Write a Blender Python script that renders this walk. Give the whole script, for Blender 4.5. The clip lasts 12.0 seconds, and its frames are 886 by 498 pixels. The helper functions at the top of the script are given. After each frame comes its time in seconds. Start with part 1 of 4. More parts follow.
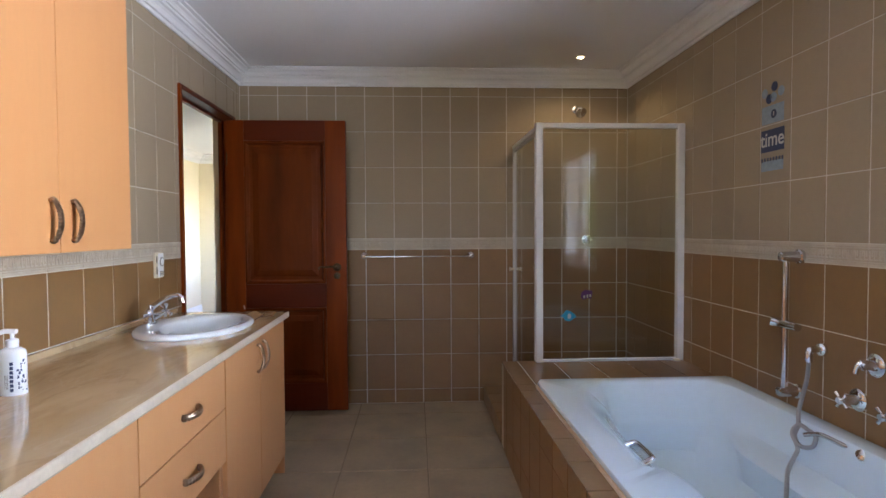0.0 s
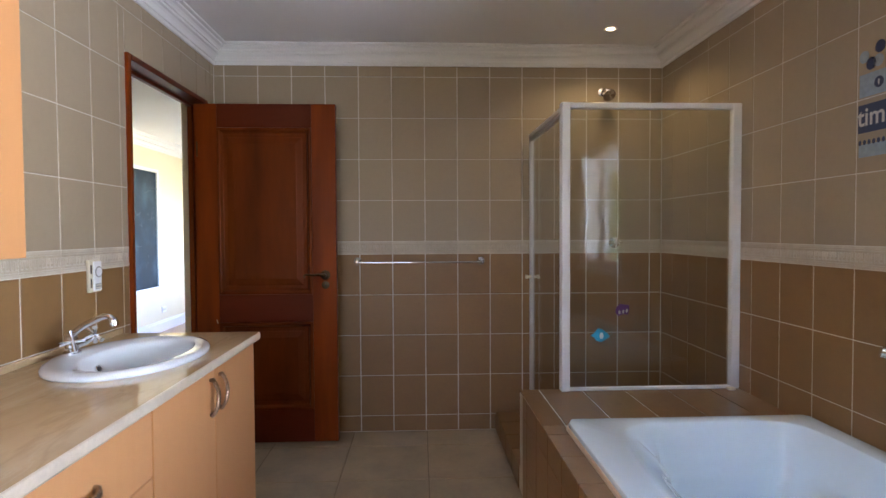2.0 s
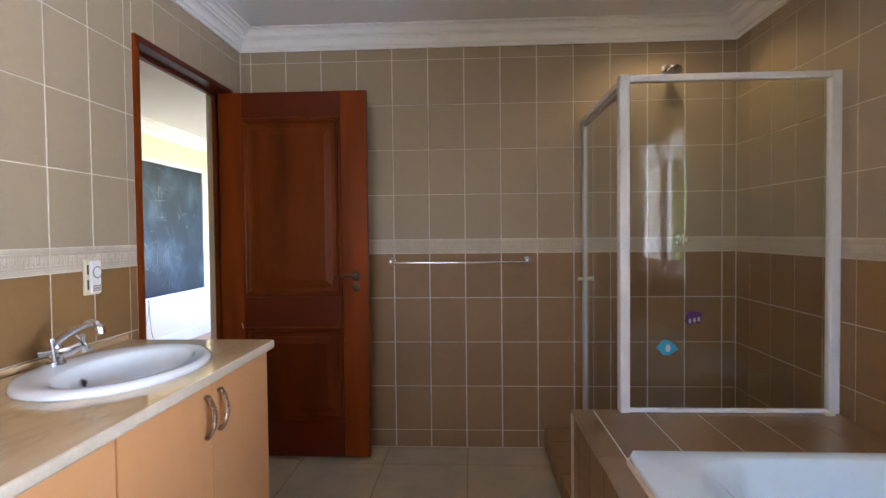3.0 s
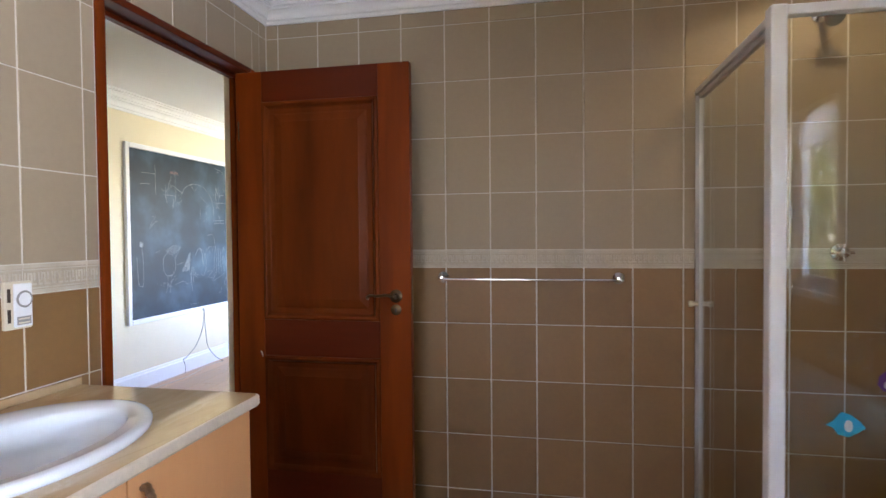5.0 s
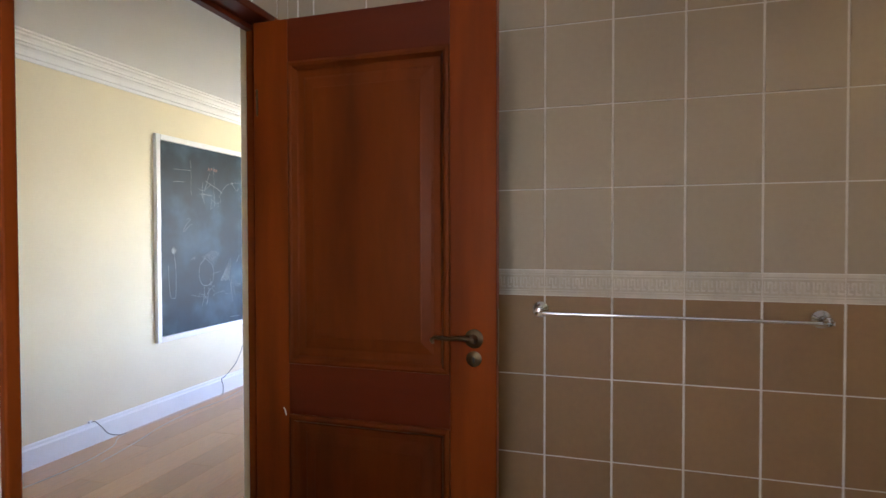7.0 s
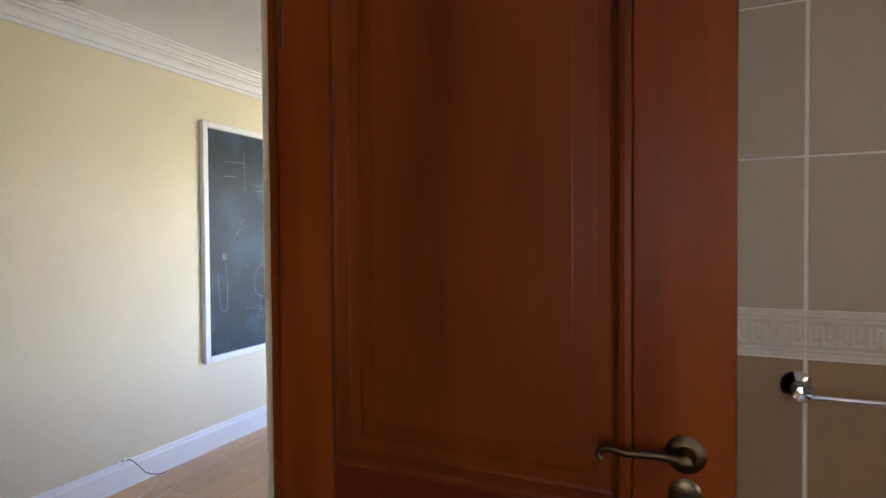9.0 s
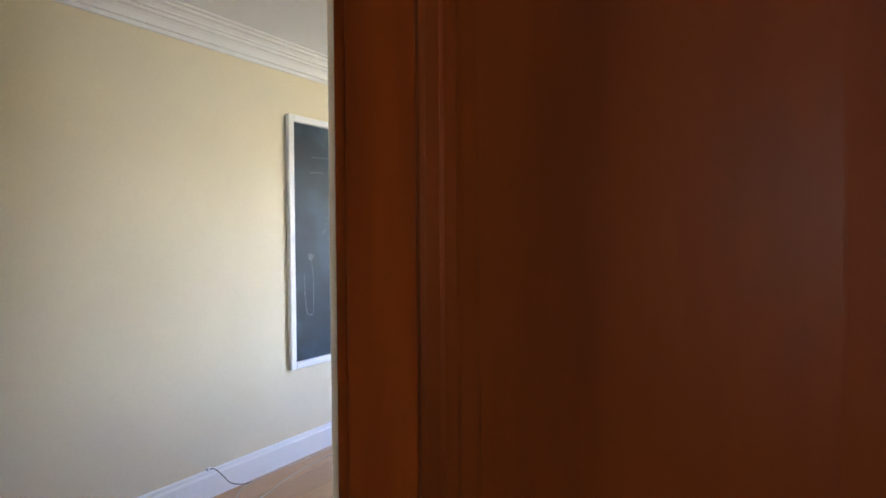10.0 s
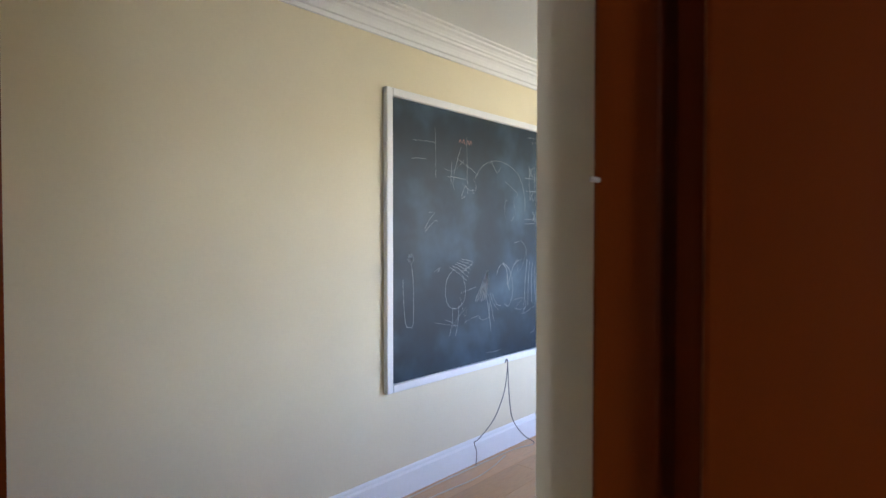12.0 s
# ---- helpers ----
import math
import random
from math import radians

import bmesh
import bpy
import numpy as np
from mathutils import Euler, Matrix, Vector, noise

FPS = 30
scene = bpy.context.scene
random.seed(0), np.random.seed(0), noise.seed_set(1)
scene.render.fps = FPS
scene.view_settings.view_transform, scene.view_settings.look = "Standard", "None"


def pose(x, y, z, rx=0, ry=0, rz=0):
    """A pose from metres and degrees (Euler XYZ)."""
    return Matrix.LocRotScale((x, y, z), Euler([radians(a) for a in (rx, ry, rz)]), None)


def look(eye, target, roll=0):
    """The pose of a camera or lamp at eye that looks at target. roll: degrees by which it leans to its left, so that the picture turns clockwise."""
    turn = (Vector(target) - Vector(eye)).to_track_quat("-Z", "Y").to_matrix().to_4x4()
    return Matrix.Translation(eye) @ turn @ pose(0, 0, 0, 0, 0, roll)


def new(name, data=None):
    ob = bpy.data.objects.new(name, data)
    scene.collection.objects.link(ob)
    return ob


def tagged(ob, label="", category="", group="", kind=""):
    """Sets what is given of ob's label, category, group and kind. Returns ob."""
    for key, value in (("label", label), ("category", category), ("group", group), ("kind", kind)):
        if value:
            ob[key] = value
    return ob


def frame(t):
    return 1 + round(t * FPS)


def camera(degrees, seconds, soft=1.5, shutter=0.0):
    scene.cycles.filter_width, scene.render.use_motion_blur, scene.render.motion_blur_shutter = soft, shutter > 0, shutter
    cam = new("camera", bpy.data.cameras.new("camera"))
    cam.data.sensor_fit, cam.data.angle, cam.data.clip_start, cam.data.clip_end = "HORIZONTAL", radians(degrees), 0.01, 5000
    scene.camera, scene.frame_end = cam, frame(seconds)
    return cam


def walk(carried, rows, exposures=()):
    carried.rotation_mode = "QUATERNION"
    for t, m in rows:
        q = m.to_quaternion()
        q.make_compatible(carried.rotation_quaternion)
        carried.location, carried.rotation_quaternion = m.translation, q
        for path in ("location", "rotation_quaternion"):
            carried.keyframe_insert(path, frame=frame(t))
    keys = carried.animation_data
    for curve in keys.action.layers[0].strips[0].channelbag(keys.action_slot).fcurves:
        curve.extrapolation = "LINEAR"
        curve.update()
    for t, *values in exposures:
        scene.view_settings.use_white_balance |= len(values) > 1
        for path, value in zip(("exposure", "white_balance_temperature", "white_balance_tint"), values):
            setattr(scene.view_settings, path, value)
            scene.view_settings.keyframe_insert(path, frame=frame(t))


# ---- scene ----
cam = camera(77.0, 12.0, shutter=0.3)
PATH = [
    (0, (1.282, -3.992, 1.237), (1.381, -1.995, 1.172), -0.3),
    (0.5, (1.284, -3.866, 1.23), (1.381, -1.87, 1.166), -0.4),
    (1, (1.263, -3.727, 1.246), (1.359, -1.731, 1.183), -0.4),
    (1.5, (1.275, -3.613, 1.244), (1.368, -1.616, 1.18), -0.3),
    (2, (1.299, -3.455, 1.243), (1.383, -1.458, 1.181), -0.3),
    (2.5, (1.334, -3.296, 1.238), (1.333, -1.297, 1.176), -0.4),
    (3, (1.37, -3.142, 1.22), (1.267, -1.145, 1.163), -0.6),
    (3.2, (1.387, -3.061, 1.225), (1.249, -1.066, 1.167), -0.6),
    (4.8, (1.419, -2.535, 1.258), (1.07, -0.566, 1.207), -0.7),
    (5, (1.407, -2.475, 1.251), (1.018, -0.513, 1.202), -0.5),
    (5.5, (1.345, -2.281, 1.258), (0.882, -0.336, 1.209), -0.5),
    (6, (1.268, -2.117, 1.266), (0.771, -0.181, 1.225), -0.3),
    (6.5, (1.194, -1.946, 1.268), (0.667, -0.017, 1.228), -0.2),
    (7, (1.133, -1.758, 1.286), (0.55, 0.155, 1.246), -0.1),
    (7.2, (1.107, -1.693, 1.285), (0.49, 0.209, 1.248), -0.1),
    (8.8, (0.792, -1.122, 1.309), (0.008, 0.717, 1.266), -0.2),
    (9, (0.763, -1.07, 1.31), (-0.059, 0.753, 1.266), -0.4),
    (9.5, (0.694, -0.914, 1.307), (-0.278, 0.833, 1.263), -0.5),
    (10, (0.567, -0.784, 1.308), (-0.536, 0.885, 1.266), -0.4),
    (10.5, (0.432, -0.66, 1.321), (-0.781, 0.929, 1.28), -0.4),
    (11, (0.333, -0.59, 1.309), (-0.947, 0.947, 1.273), -0.2),
    (11.5, (0.174, -0.451, 1.298), (-1.161, 1.037, 1.258), -0.1),
    (12, (0.074, -0.371, 1.3), (-1.284, 1.097, 1.26), 0.0),
]
EXPOSURES = [(t, stops, 6500, 25) for t, stops in ((0, 4.36), (2.5, 4.66), (5, 4.85), (6, 4.85), (7, 4.8), (9, 4.55), (10.5, 4.40), (12, 4.06))]
walk(cam, [(t, look(eye, aim, roll)) for t, eye, aim, roll in PATH], EXPOSURES)

# ---- plan, metres ----
XL, XR, YB, YS, ZC = 0.06, 2.823, 0.0, -5.2, 2.365   # bathroom: west, east, north, south faces, ceiling
XW = -0.068                                          # bedroom face of the wall with the door
BX, BY0, BY1, BZ = -1.97, -2.4, 4.6, 2.395           # bedroom: far wall, south and north faces, ceiling
DY0, DY1, DZ = -0.993, -0.158, 1.985                 # clear doorway
WY0, WY1, WZ0, WZ1 = -3.52, -2.40, 0.90, 1.96        # bathroom window
SWX0, SWX1 = 0.35, 1.20                                # unseen opening added in the south wall to let in light
PITCH, ROW = 0.202, 0.252

# ---- light ----
world = bpy.data.worlds.new("sky")
scene.world = world
world.use_nodes = True
wn = world.node_tree
sky = wn.nodes.new("ShaderNodeTexSky")
sky.sky_type, sky.sun_disc = "NISHITA", False
sky.sun_elevation, sky.sun_rotation = radians(50), radians(-90)
wn.nodes["Background"].inputs["Strength"].default_value = 0.15
wn.links.new(sky.outputs["Color"], wn.nodes["Background"].inputs["Color"])


def lamp(name, kind, energy, colour, m, **more):
    data = bpy.data.lights.new(name, kind)
    data.energy, data.color = energy, colour
    for key, value in more.items():
        if key == "size":
            data.shape, data.size, data.size_y = "RECTANGLE", value[0], value[1]
        elif key == "angle":
            data.angle = value
        elif key == "radius":
            data.shadow_soft_size = value
        elif key == "spot":
            data.spot_size, data.spot_blend = value
    ob = new(name, data)
    ob.matrix_basis = m
    return ob


lamp("sun", "SUN", 5.0, (1.0, 0.94, 0.85), look((-5, 0, 6), (0, 0, 0)), angle=radians(0.5))
# Added lamp low outside the bath window, for daylight and ground bounce.
lamp("bathroom_window_fill", "AREA", 29, (0.73, 0.87, 1.0), look((XR + 1.5, -3.20, 0.95), (XR, -2.92, 1.5)), size=(2.3, 1.7))
# Added lamp beyond the assumed bedroom window, tilted up like ground bounce.
lamp("bedroom_window_fill", "AREA", 3.4, (0.66, 0.83, 1.0), look((XW + 1.7, 3.2, 1.15), (XW, 3.0, 1.45)), size=(3.2, 1.8))
DOWNLIGHTS = [(2.367, -0.367)]
for lx, ly in DOWNLIGHTS:
    lamp("downlight_bulb", "SPOT", 0.28, (1.0, 0.83, 0.45), look((lx, ly, ZC - 0.028), (lx, ly, 0)), radius=0.03, spot=(radians(140), 0.5))


# ---- materials ----
def mat(name, base, rough=0.5, metal=0.0, vary=0.12, scale=6.0, stretch=(1, 1, 1), fine=60.0, bump=0.0, each=0.0, other=None, mix=(0.4, 0.7), spec=0.5, coat=0.0, bumpscale=None):
    """Two scales of noise over a base colour, an optional second colour in patches, fine relief, a random tone per piece."""
    m = bpy.data.materials.new(name)
    m.use_nodes = True
    n, lk = m.node_tree.nodes, m.node_tree.links
    b = n["Principled BSDF"]
    b.inputs["Roughness"].default_value, b.inputs["Metallic"].default_value = rough, metal
    b.inputs["Specular IOR Level"].default_value = spec
    b.inputs["Coat Weight"].default_value = coat
    b.inputs["Coat Roughness"].default_value = 0.08
    geo = n.new("ShaderNodeNewGeometry")
    mp = n.new("ShaderNodeMapping")
    mp.inputs["Scale"].default_value = stretch
    lk.new(geo.outputs["Position"], mp.inputs["Vector"])
    big, small = n.new("ShaderNodeTexNoise"), n.new("ShaderNodeTexNoise")
    big.inputs["Scale"].default_value, big.inputs["Detail"].default_value = scale, 4
    small.inputs["Scale"].default_value, small.inputs["Detail"].default_value = fine, 3
    for q in (big, small):
        lk.new(mp.outputs["Vector"], q.inputs["Vector"])
    add = n.new("ShaderNodeMath")
    add.operation = "MULTIPLY_ADD"
    lk.new(small.outputs["Fac"], add.inputs[0])
    add.inputs[1].default_value = 0.5
    lk.new(big.outputs["Fac"], add.inputs[2])
    rng = n.new("ShaderNodeMapRange")
    rng.inputs["From Min"].default_value, rng.inputs["From Max"].default_value = 0.45, 1.05
    rng.inputs["To Min"].default_value, rng.inputs["To Max"].default_value = 1 - vary, 1 + vary
    lk.new(add.outputs[0], rng.inputs["Value"])
    tone = rng.outputs["Result"]
    if each:
        info = n.new("ShaderNodeObjectInfo")
        er = n.new("ShaderNodeMapRange")
        er.inputs["To Min"].default_value, er.inputs["To Max"].default_value = 1 - each, 1 + each
        lk.new(info.outputs["Random"], er.inputs["Value"])
        mul = n.new("ShaderNodeMath")
        mul.operation = "MULTIPLY"
        lk.new(tone, mul.inputs[0])
        lk.new(er.outputs["Result"], mul.inputs[1])
        tone = mul.outputs[0]
    col = n.new("ShaderNodeMix")
    col.data_type = "RGBA"
    col.inputs["A"].default_value = (*base, 1)
    col.inputs["B"].default_value = (*(other or base), 1)
    col.inputs["Factor"].default_value = 0
    if other:
        patch = n.new("ShaderNodeMapRange")
        patch.inputs["From Min"].default_value, patch.inputs["From Max"].default_value = mix
        lk.new(big.outputs["Fac"], patch.inputs["Value"])
        lk.new(patch.outputs["Result"], col.inputs["Factor"])
    vec = n.new("ShaderNodeVectorMath")
    vec.operation = "SCALE"
    lk.new(col.outputs["Result"], vec.inputs[0])
    lk.new(tone, vec.inputs["Scale"])
    lk.new(vec.outputs[0], b.inputs["Base Color"])
    rr = n.new("ShaderNodeMapRange")
    rr.inputs["To Min"].default_value, rr.inputs["To Max"].default_value = max(0.02, rough * 0.85), min(1, rough * 1.15)
    lk.new(small.outputs["Fac"], rr.inputs["Value"])
    lk.new(rr.outputs["Result"], b.inputs["Roughness"])
    if bump:
        bn = n.new("ShaderNodeBump")
        bn.inputs["Strength"].default_value, bn.inputs["Distance"].default_value = bump, 0.002
        lk.new(small.outputs["Fac"], bn.inputs["Height"])
        lk.new(bn.outputs["Normal"], b.inputs["Normal"])
    return m


def glass(name, tint=(0.93, 0.96, 0.95)):
    m = bpy.data.materials.new(name)
    m.use_nodes = True
    n, lk = m.node_tree.nodes, m.node_tree.links
    n.remove(n["Principled BSDF"])
    tr, gl, mx, lw, pw, mr = (n.new("ShaderNode" + k) for k in ("BsdfTransparent", "BsdfGlossy", "MixShader", "LayerWeight", "Math", "MapRange"))
    tr.inputs["Color"].default_value = (*tint, 1)
    gl.inputs["Roughness"].default_value = 0.0
    lw.inputs["Blend"].default_value = 0.5
    pw.operation, pw.inputs[1].default_value = "POWER", 5.0
    mr.inputs["To Min"].default_value, mr.inputs["To Max"].default_value = 0.035, 1.0
    lk.new(lw.outputs["Facing"], pw.inputs[0])
    lk.new(pw.outputs[0], mr.inputs["Value"])
    lk.new(mr.outputs[0], mx.inputs["Fac"])
    lk.new(tr.outputs[0], mx.inputs[1])
    lk.new(gl.outputs[0], mx.inputs[2])
    lk.new(mx.outputs[0], n["Material Output"].inputs["Surface"])
    return m


def marble(name, base, cloud, vein):
    """Polished stone: pale clouds and two sets of thin slanting veins."""
    m = bpy.data.materials.new(name)
    m.use_nodes = True
    n, lk = m.node_tree.nodes, m.node_tree.links
    b = n["Principled BSDF"]
    b.inputs["Roughness"].default_value, b.inputs["Coat Weight"].default_value, b.inputs["Coat Roughness"].default_value = 0.05, 0.25, 0.03
    geo, mp = n.new("ShaderNodeNewGeometry"), n.new("ShaderNodeMapping")
    mp.inputs["Rotation"].default_value, mp.inputs["Scale"].default_value = (0, 0, radians(-24)), (3.2, 0.9, 1)
    lk.new(geo.outputs["Position"], mp.inputs["Vector"])

    def band(scale, detail, distort, lo, hi, ridge):
        t, r = n.new("ShaderNodeTexNoise"), n.new("ShaderNodeMapRange")
        t.inputs["Scale"].default_value, t.inputs["Detail"].default_value, t.inputs["Distortion"].default_value = scale, detail, distort
        lk.new(mp.outputs["Vector"], t.inputs["Vector"])
        out = t.outputs["Fac"]
        if ridge:
            d, ab = n.new("ShaderNodeMath"), n.new("ShaderNodeMath")
            d.operation, ab.operation = "SUBTRACT", "ABSOLUTE"
            d.inputs[1].default_value = 0.5
            lk.new(out, d.inputs[0])
            lk.new(d.outputs[0], ab.inputs[0])
            out = ab.outputs[0]
        r.inputs["From Min"].default_value, r.inputs["From Max"].default_value = lo, hi
        lk.new(out, r.inputs["Value"])
        return r.outputs["Result"]

    def blend(fac, share, a, c):
        k, x = n.new("ShaderNodeMath"), n.new("ShaderNodeMix")
        k.operation, k.inputs[1].default_value = "MULTIPLY", share
        x.data_type = "RGBA"
        lk.new(fac, k.inputs[0])
        lk.new(k.outputs[0], x.inputs["Factor"])
        if isinstance(a, tuple):
            x.inputs["A"].default_value = (*a, 1)
        else:
            lk.new(a, x.inputs["A"])
        x.inputs["B"].default_value = (*c, 1)
        return x.outputs["Result"]

    col = blend(band(2.2, 6, 0.6, 0.40, 0.64, False), 1.0, base, cloud)
    col = blend(band(7, 4, 0.5, 0.50, 0.68, False), 0.28, col, vein)
    col = blend(band(1.6, 4, 0.5, 0.020, 0.0, True), 0.30, col, vein)
    col = blend(band(3.1, 4, 0.4, 0.014, 0.0, True), 0.35, col, (0.62, 0.48, 0.31))
    lk.new(col, b.inputs["Base Color"])
    return m


def glow(name, colour, strength):
    m = bpy.data.materials.new(name)
    m.use_nodes = True
    b = m.node_tree.nodes["Principled BSDF"]
    b.inputs["Base Color"].default_value = (*colour, 1)
    b.inputs["Emission Color"].default_value = (*colour, 1)
    b.inputs["Emission Strength"].default_value = strength
    return m


M_BROWN = mat("brown_tile", (0.266, 0.142, 0.053), 0.46, vary=0.10, scale=9, fine=60, bump=0.03, each=0.06, other=(0.222, 0.120, 0.046))
M_DECK = mat("glazed_brown_ledge_tile", (0.255, 0.150, 0.075), 0.20, vary=0.10, scale=7, fine=50, bump=0.02, each=0.06, other=(0.215, 0.130, 0.068), spec=0.6)
M_TAUPE = mat("taupe_tile", (0.362, 0.280, 0.186), 0.46, vary=0.07, scale=9, fine=60, bump=0.03, each=0.045, other=(0.332, 0.256, 0.170))
M_BORDER = mat("cream_border_tile", (0.50, 0.43, 0.335), 0.45, vary=0.07, scale=14, fine=90, bump=0.08, each=0.06, other=(0.57, 0.50, 0.40))
# Recessed border plate in darker tan: the relief's shade put into colour.
M_BRECESS = mat("border_recess_shade", (0.455, 0.385, 0.295), 0.45, vary=0.12, scale=30, fine=120, bump=0.08, each=0.06, other=(0.46, 0.39, 0.29))
M_GROUT = mat("grout", (0.64, 0.585, 0.50), 0.9, vary=0.12, scale=14, fine=300, bump=0.2)
M_FLOORT = mat("beige_floor_tile", (0.46, 0.36, 0.23), 0.36, vary=0.16, scale=4.5, fine=40, bump=0.08, each=0.06, other=(0.31, 0.25, 0.17), mix=(0.35, 0.65))
M_FGROUT = mat("floor_grout", (0.27, 0.215, 0.155), 0.9, vary=0.15, scale=20, fine=200)
M_CEIL = mat("ceiling_paint", (0.84, 0.855, 0.87), 0.85, vary=0.02, scale=2, fine=90, bump=0.04)
M_WHITE = mat("white_trim_paint", (0.83, 0.835, 0.84), 0.55, vary=0.03, scale=5, fine=90, bump=0.03)
M_CREAM = mat("cream_wall_paint", (0.79, 0.705, 0.52), 0.8, vary=0.035, scale=2.5, fine=70, bump=0.10)
M_WOOD = mat("red_brown_varnished_wood", (0.235, 0.043, 0.0047), 0.34, spec=0.10, vary=0.07, scale=2.4, stretch=(4, 4, 0.45), fine=14, other=(0.125, 0.0215, 0.0030), mix=(0.34, 0.68))
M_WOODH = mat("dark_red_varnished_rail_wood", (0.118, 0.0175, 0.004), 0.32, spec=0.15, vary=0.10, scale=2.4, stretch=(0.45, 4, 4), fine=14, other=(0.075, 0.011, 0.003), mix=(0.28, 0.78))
M_WOODP = mat("brown_varnished_panel_wood", (0.165, 0.033, 0.0050), 0.34, spec=0.09, vary=0.12, scale=1.7, stretch=(3, 3, 0.6), fine=16, other=(0.078, 0.0150, 0.0026), mix=(0.34, 0.66))
M_LAMWOOD = mat("light_maple_laminate", (0.68, 0.325, 0.130), 0.42, vary=0.05, scale=5, stretch=(5, 5, 0.4), fine=60, bump=0.02, other=(0.64, 0.298, 0.116))
M_DARK = mat("dark_gap", (0.05, 0.03, 0.02), 0.8)
M_MARBLE = marble("beige_polished_marble", (0.51, 0.355, 0.19), (0.60, 0.44, 0.255), (0.34, 0.22, 0.11))
M_MEDGE = mat("raw_marble_edge", (0.58, 0.48, 0.36), 0.4, vary=0.14, scale=14, fine=90, bump=0.15)
M_HOSE = mat("ribbed_steel", (0.42, 0.42, 0.43), 0.3, 1.0, vary=0.1, scale=300, fine=500, bump=0.5)
M_CHROME = mat("chrome", (0.72, 0.73, 0.75), 0.06, 1.0, vary=0.03, scale=8, fine=60)
M_BRASS = mat("aged_bronze", (0.10, 0.066, 0.036), 0.30, 1.0, vary=0.30, scale=30, fine=160)
M_PEWTER = mat("antique_pewter", (0.34, 0.23, 0.155), 0.34, 1.0, vary=0.25, scale=40, fine=160)
M_CERAM = mat("white_glazed_ceramic", (0.72, 0.745, 0.755), 0.07, vary=0.02, scale=3, fine=40, coat=0.4)
# White bath shell; the window's blue light is mixed into its base colour.
M_ACRYL = mat("sky_tinted_acrylic", (0.70, 0.825, 0.89), 0.10, vary=0.02, scale=3, fine=40, coat=0.3)
M_ALU = mat("white_coated_aluminium", (0.74, 0.74, 0.74), 0.35, vary=0.04, scale=9, fine=90)
M_SILVER = mat("satin_aluminium", (0.55, 0.55, 0.55), 0.4, 0.35, vary=0.06, scale=9, fine=90)
M_PVC = mat("white_pvc", (0.80, 0.80, 0.80), 0.35, vary=0.03)
M_IVORY = mat("ivory_plastic", (0.66, 0.58, 0.43), 0.4, vary=0.04, scale=30)
M_GREY = mat("grey_plastic", (0.30, 0.29, 0.27), 0.45, vary=0.06, scale=30)
M_BLACK = mat("black_opening", (0.02, 0.02, 0.02), 0.5, vary=0.1, scale=30)
M_GLASS = glass("shower_glass", (0.95, 0.965, 0.955))
M_PANE = glass("window_glass", (0.96, 0.98, 0.97))
M_NAVY = mat("navy_vinyl", (0.022, 0.035, 0.09), 0.4, vary=0.06, scale=60)
M_PALEB = mat("pale_blue_vinyl", (0.26, 0.33, 0.40), 0.4, vary=0.12, scale=60)
M_VWHITE = mat("white_vinyl", (0.55, 0.53, 0.50), 0.4, vary=0.06, scale=60)
M_TEAL = mat("teal_vinyl", (0.01, 0.30, 0.46), 0.35, vary=0.10, scale=60)
M_PURPLE = mat("purple_vinyl", (0.10, 0.022, 0.15), 0.35, vary=0.10, scale=60)
M_BOARD = mat("chalkboard_slate", (0.011, 0.028, 0.046), 0.52, spec=0.35, vary=0.5, scale=2.6, fine=9, other=(0.048, 0.090, 0.125), mix=(0.48, 0.86), bump=0.05)
M_CHALK = mat("chalk", (0.20, 0.23, 0.25), 0.95, vary=0.45, scale=60, fine=260)
M_CHALKR = mat("red_chalk", (0.40, 0.20, 0.17), 0.95, vary=0.4, scale=60, fine=260)
M_PLANK = mat("oak_laminate", (0.58, 0.345, 0.185), 0.33, vary=0.22, scale=5, stretch=(7, 0.6, 5), fine=26, bump=0.04, each=0.10, other=(0.47, 0.265, 0.135), mix=(0.42, 0.7))
M_CABLE = mat("grey_cable", (0.16, 0.15, 0.14), 0.5, vary=0.1)
M_CABLEW = mat("pale_cable", (0.55, 0.50, 0.43), 0.5, vary=0.1)
M_LEAF = mat("foliage", (0.12, 0.16, 0.045), 0.55, vary=0.5, scale=5, fine=24, other=(0.05, 0.085, 0.022))
M_GROUND = mat("dry_grass", (0.16, 0.15, 0.07), 0.9, vary=0.35, scale=1.5, fine=30, bump=0.4)
M_PLASTER = mat("outside_plaster", (0.55, 0.48, 0.38), 0.85, vary=0.08, scale=2, fine=80, bump=0.2)
M_BULB = glow("lamp_face", (1.0, 0.84, 0.50), 1.6)
M_RIMBEAD = mat("beige_rim_bead", (0.56, 0.42, 0.28), 0.5, vary=0.10, scale=12, fine=90, bump=0.1)
M_SHFLOOR = mat("shower_floor_tile", (0.18, 0.105, 0.055), 0.4, vary=0.12, scale=9, fine=120, bump=0.05)


# ---- mesh helpers ----
def thing(name, base, label, category, group="", kind="", m=None):
    ob = new(name)
    ob.empty_display_size = 0.05
    ob.matrix_basis = m if m is not None else Matrix.Translation(base)
    return tagged(ob, label, category, group, kind)


def part(name, bm, material, parent=None, label="", smooth=None, local=False):
    """Links a bmesh as one mesh object; built in world places unless local."""
    me = bpy.data.meshes.new(name)
    if smooth is not None:
        bm.normal_update()
        for f in bm.faces:
            f.smooth = True
        for e in bm.edges:
            e.smooth = len(e.link_faces) == 2 and e.calc_face_angle(0) < radians(smooth)
    bm.to_mesh(me)
    bm.free()
    me.materials.append(material)
    ob = new(name, me)
    if parent is not None:
        ob.parent = parent
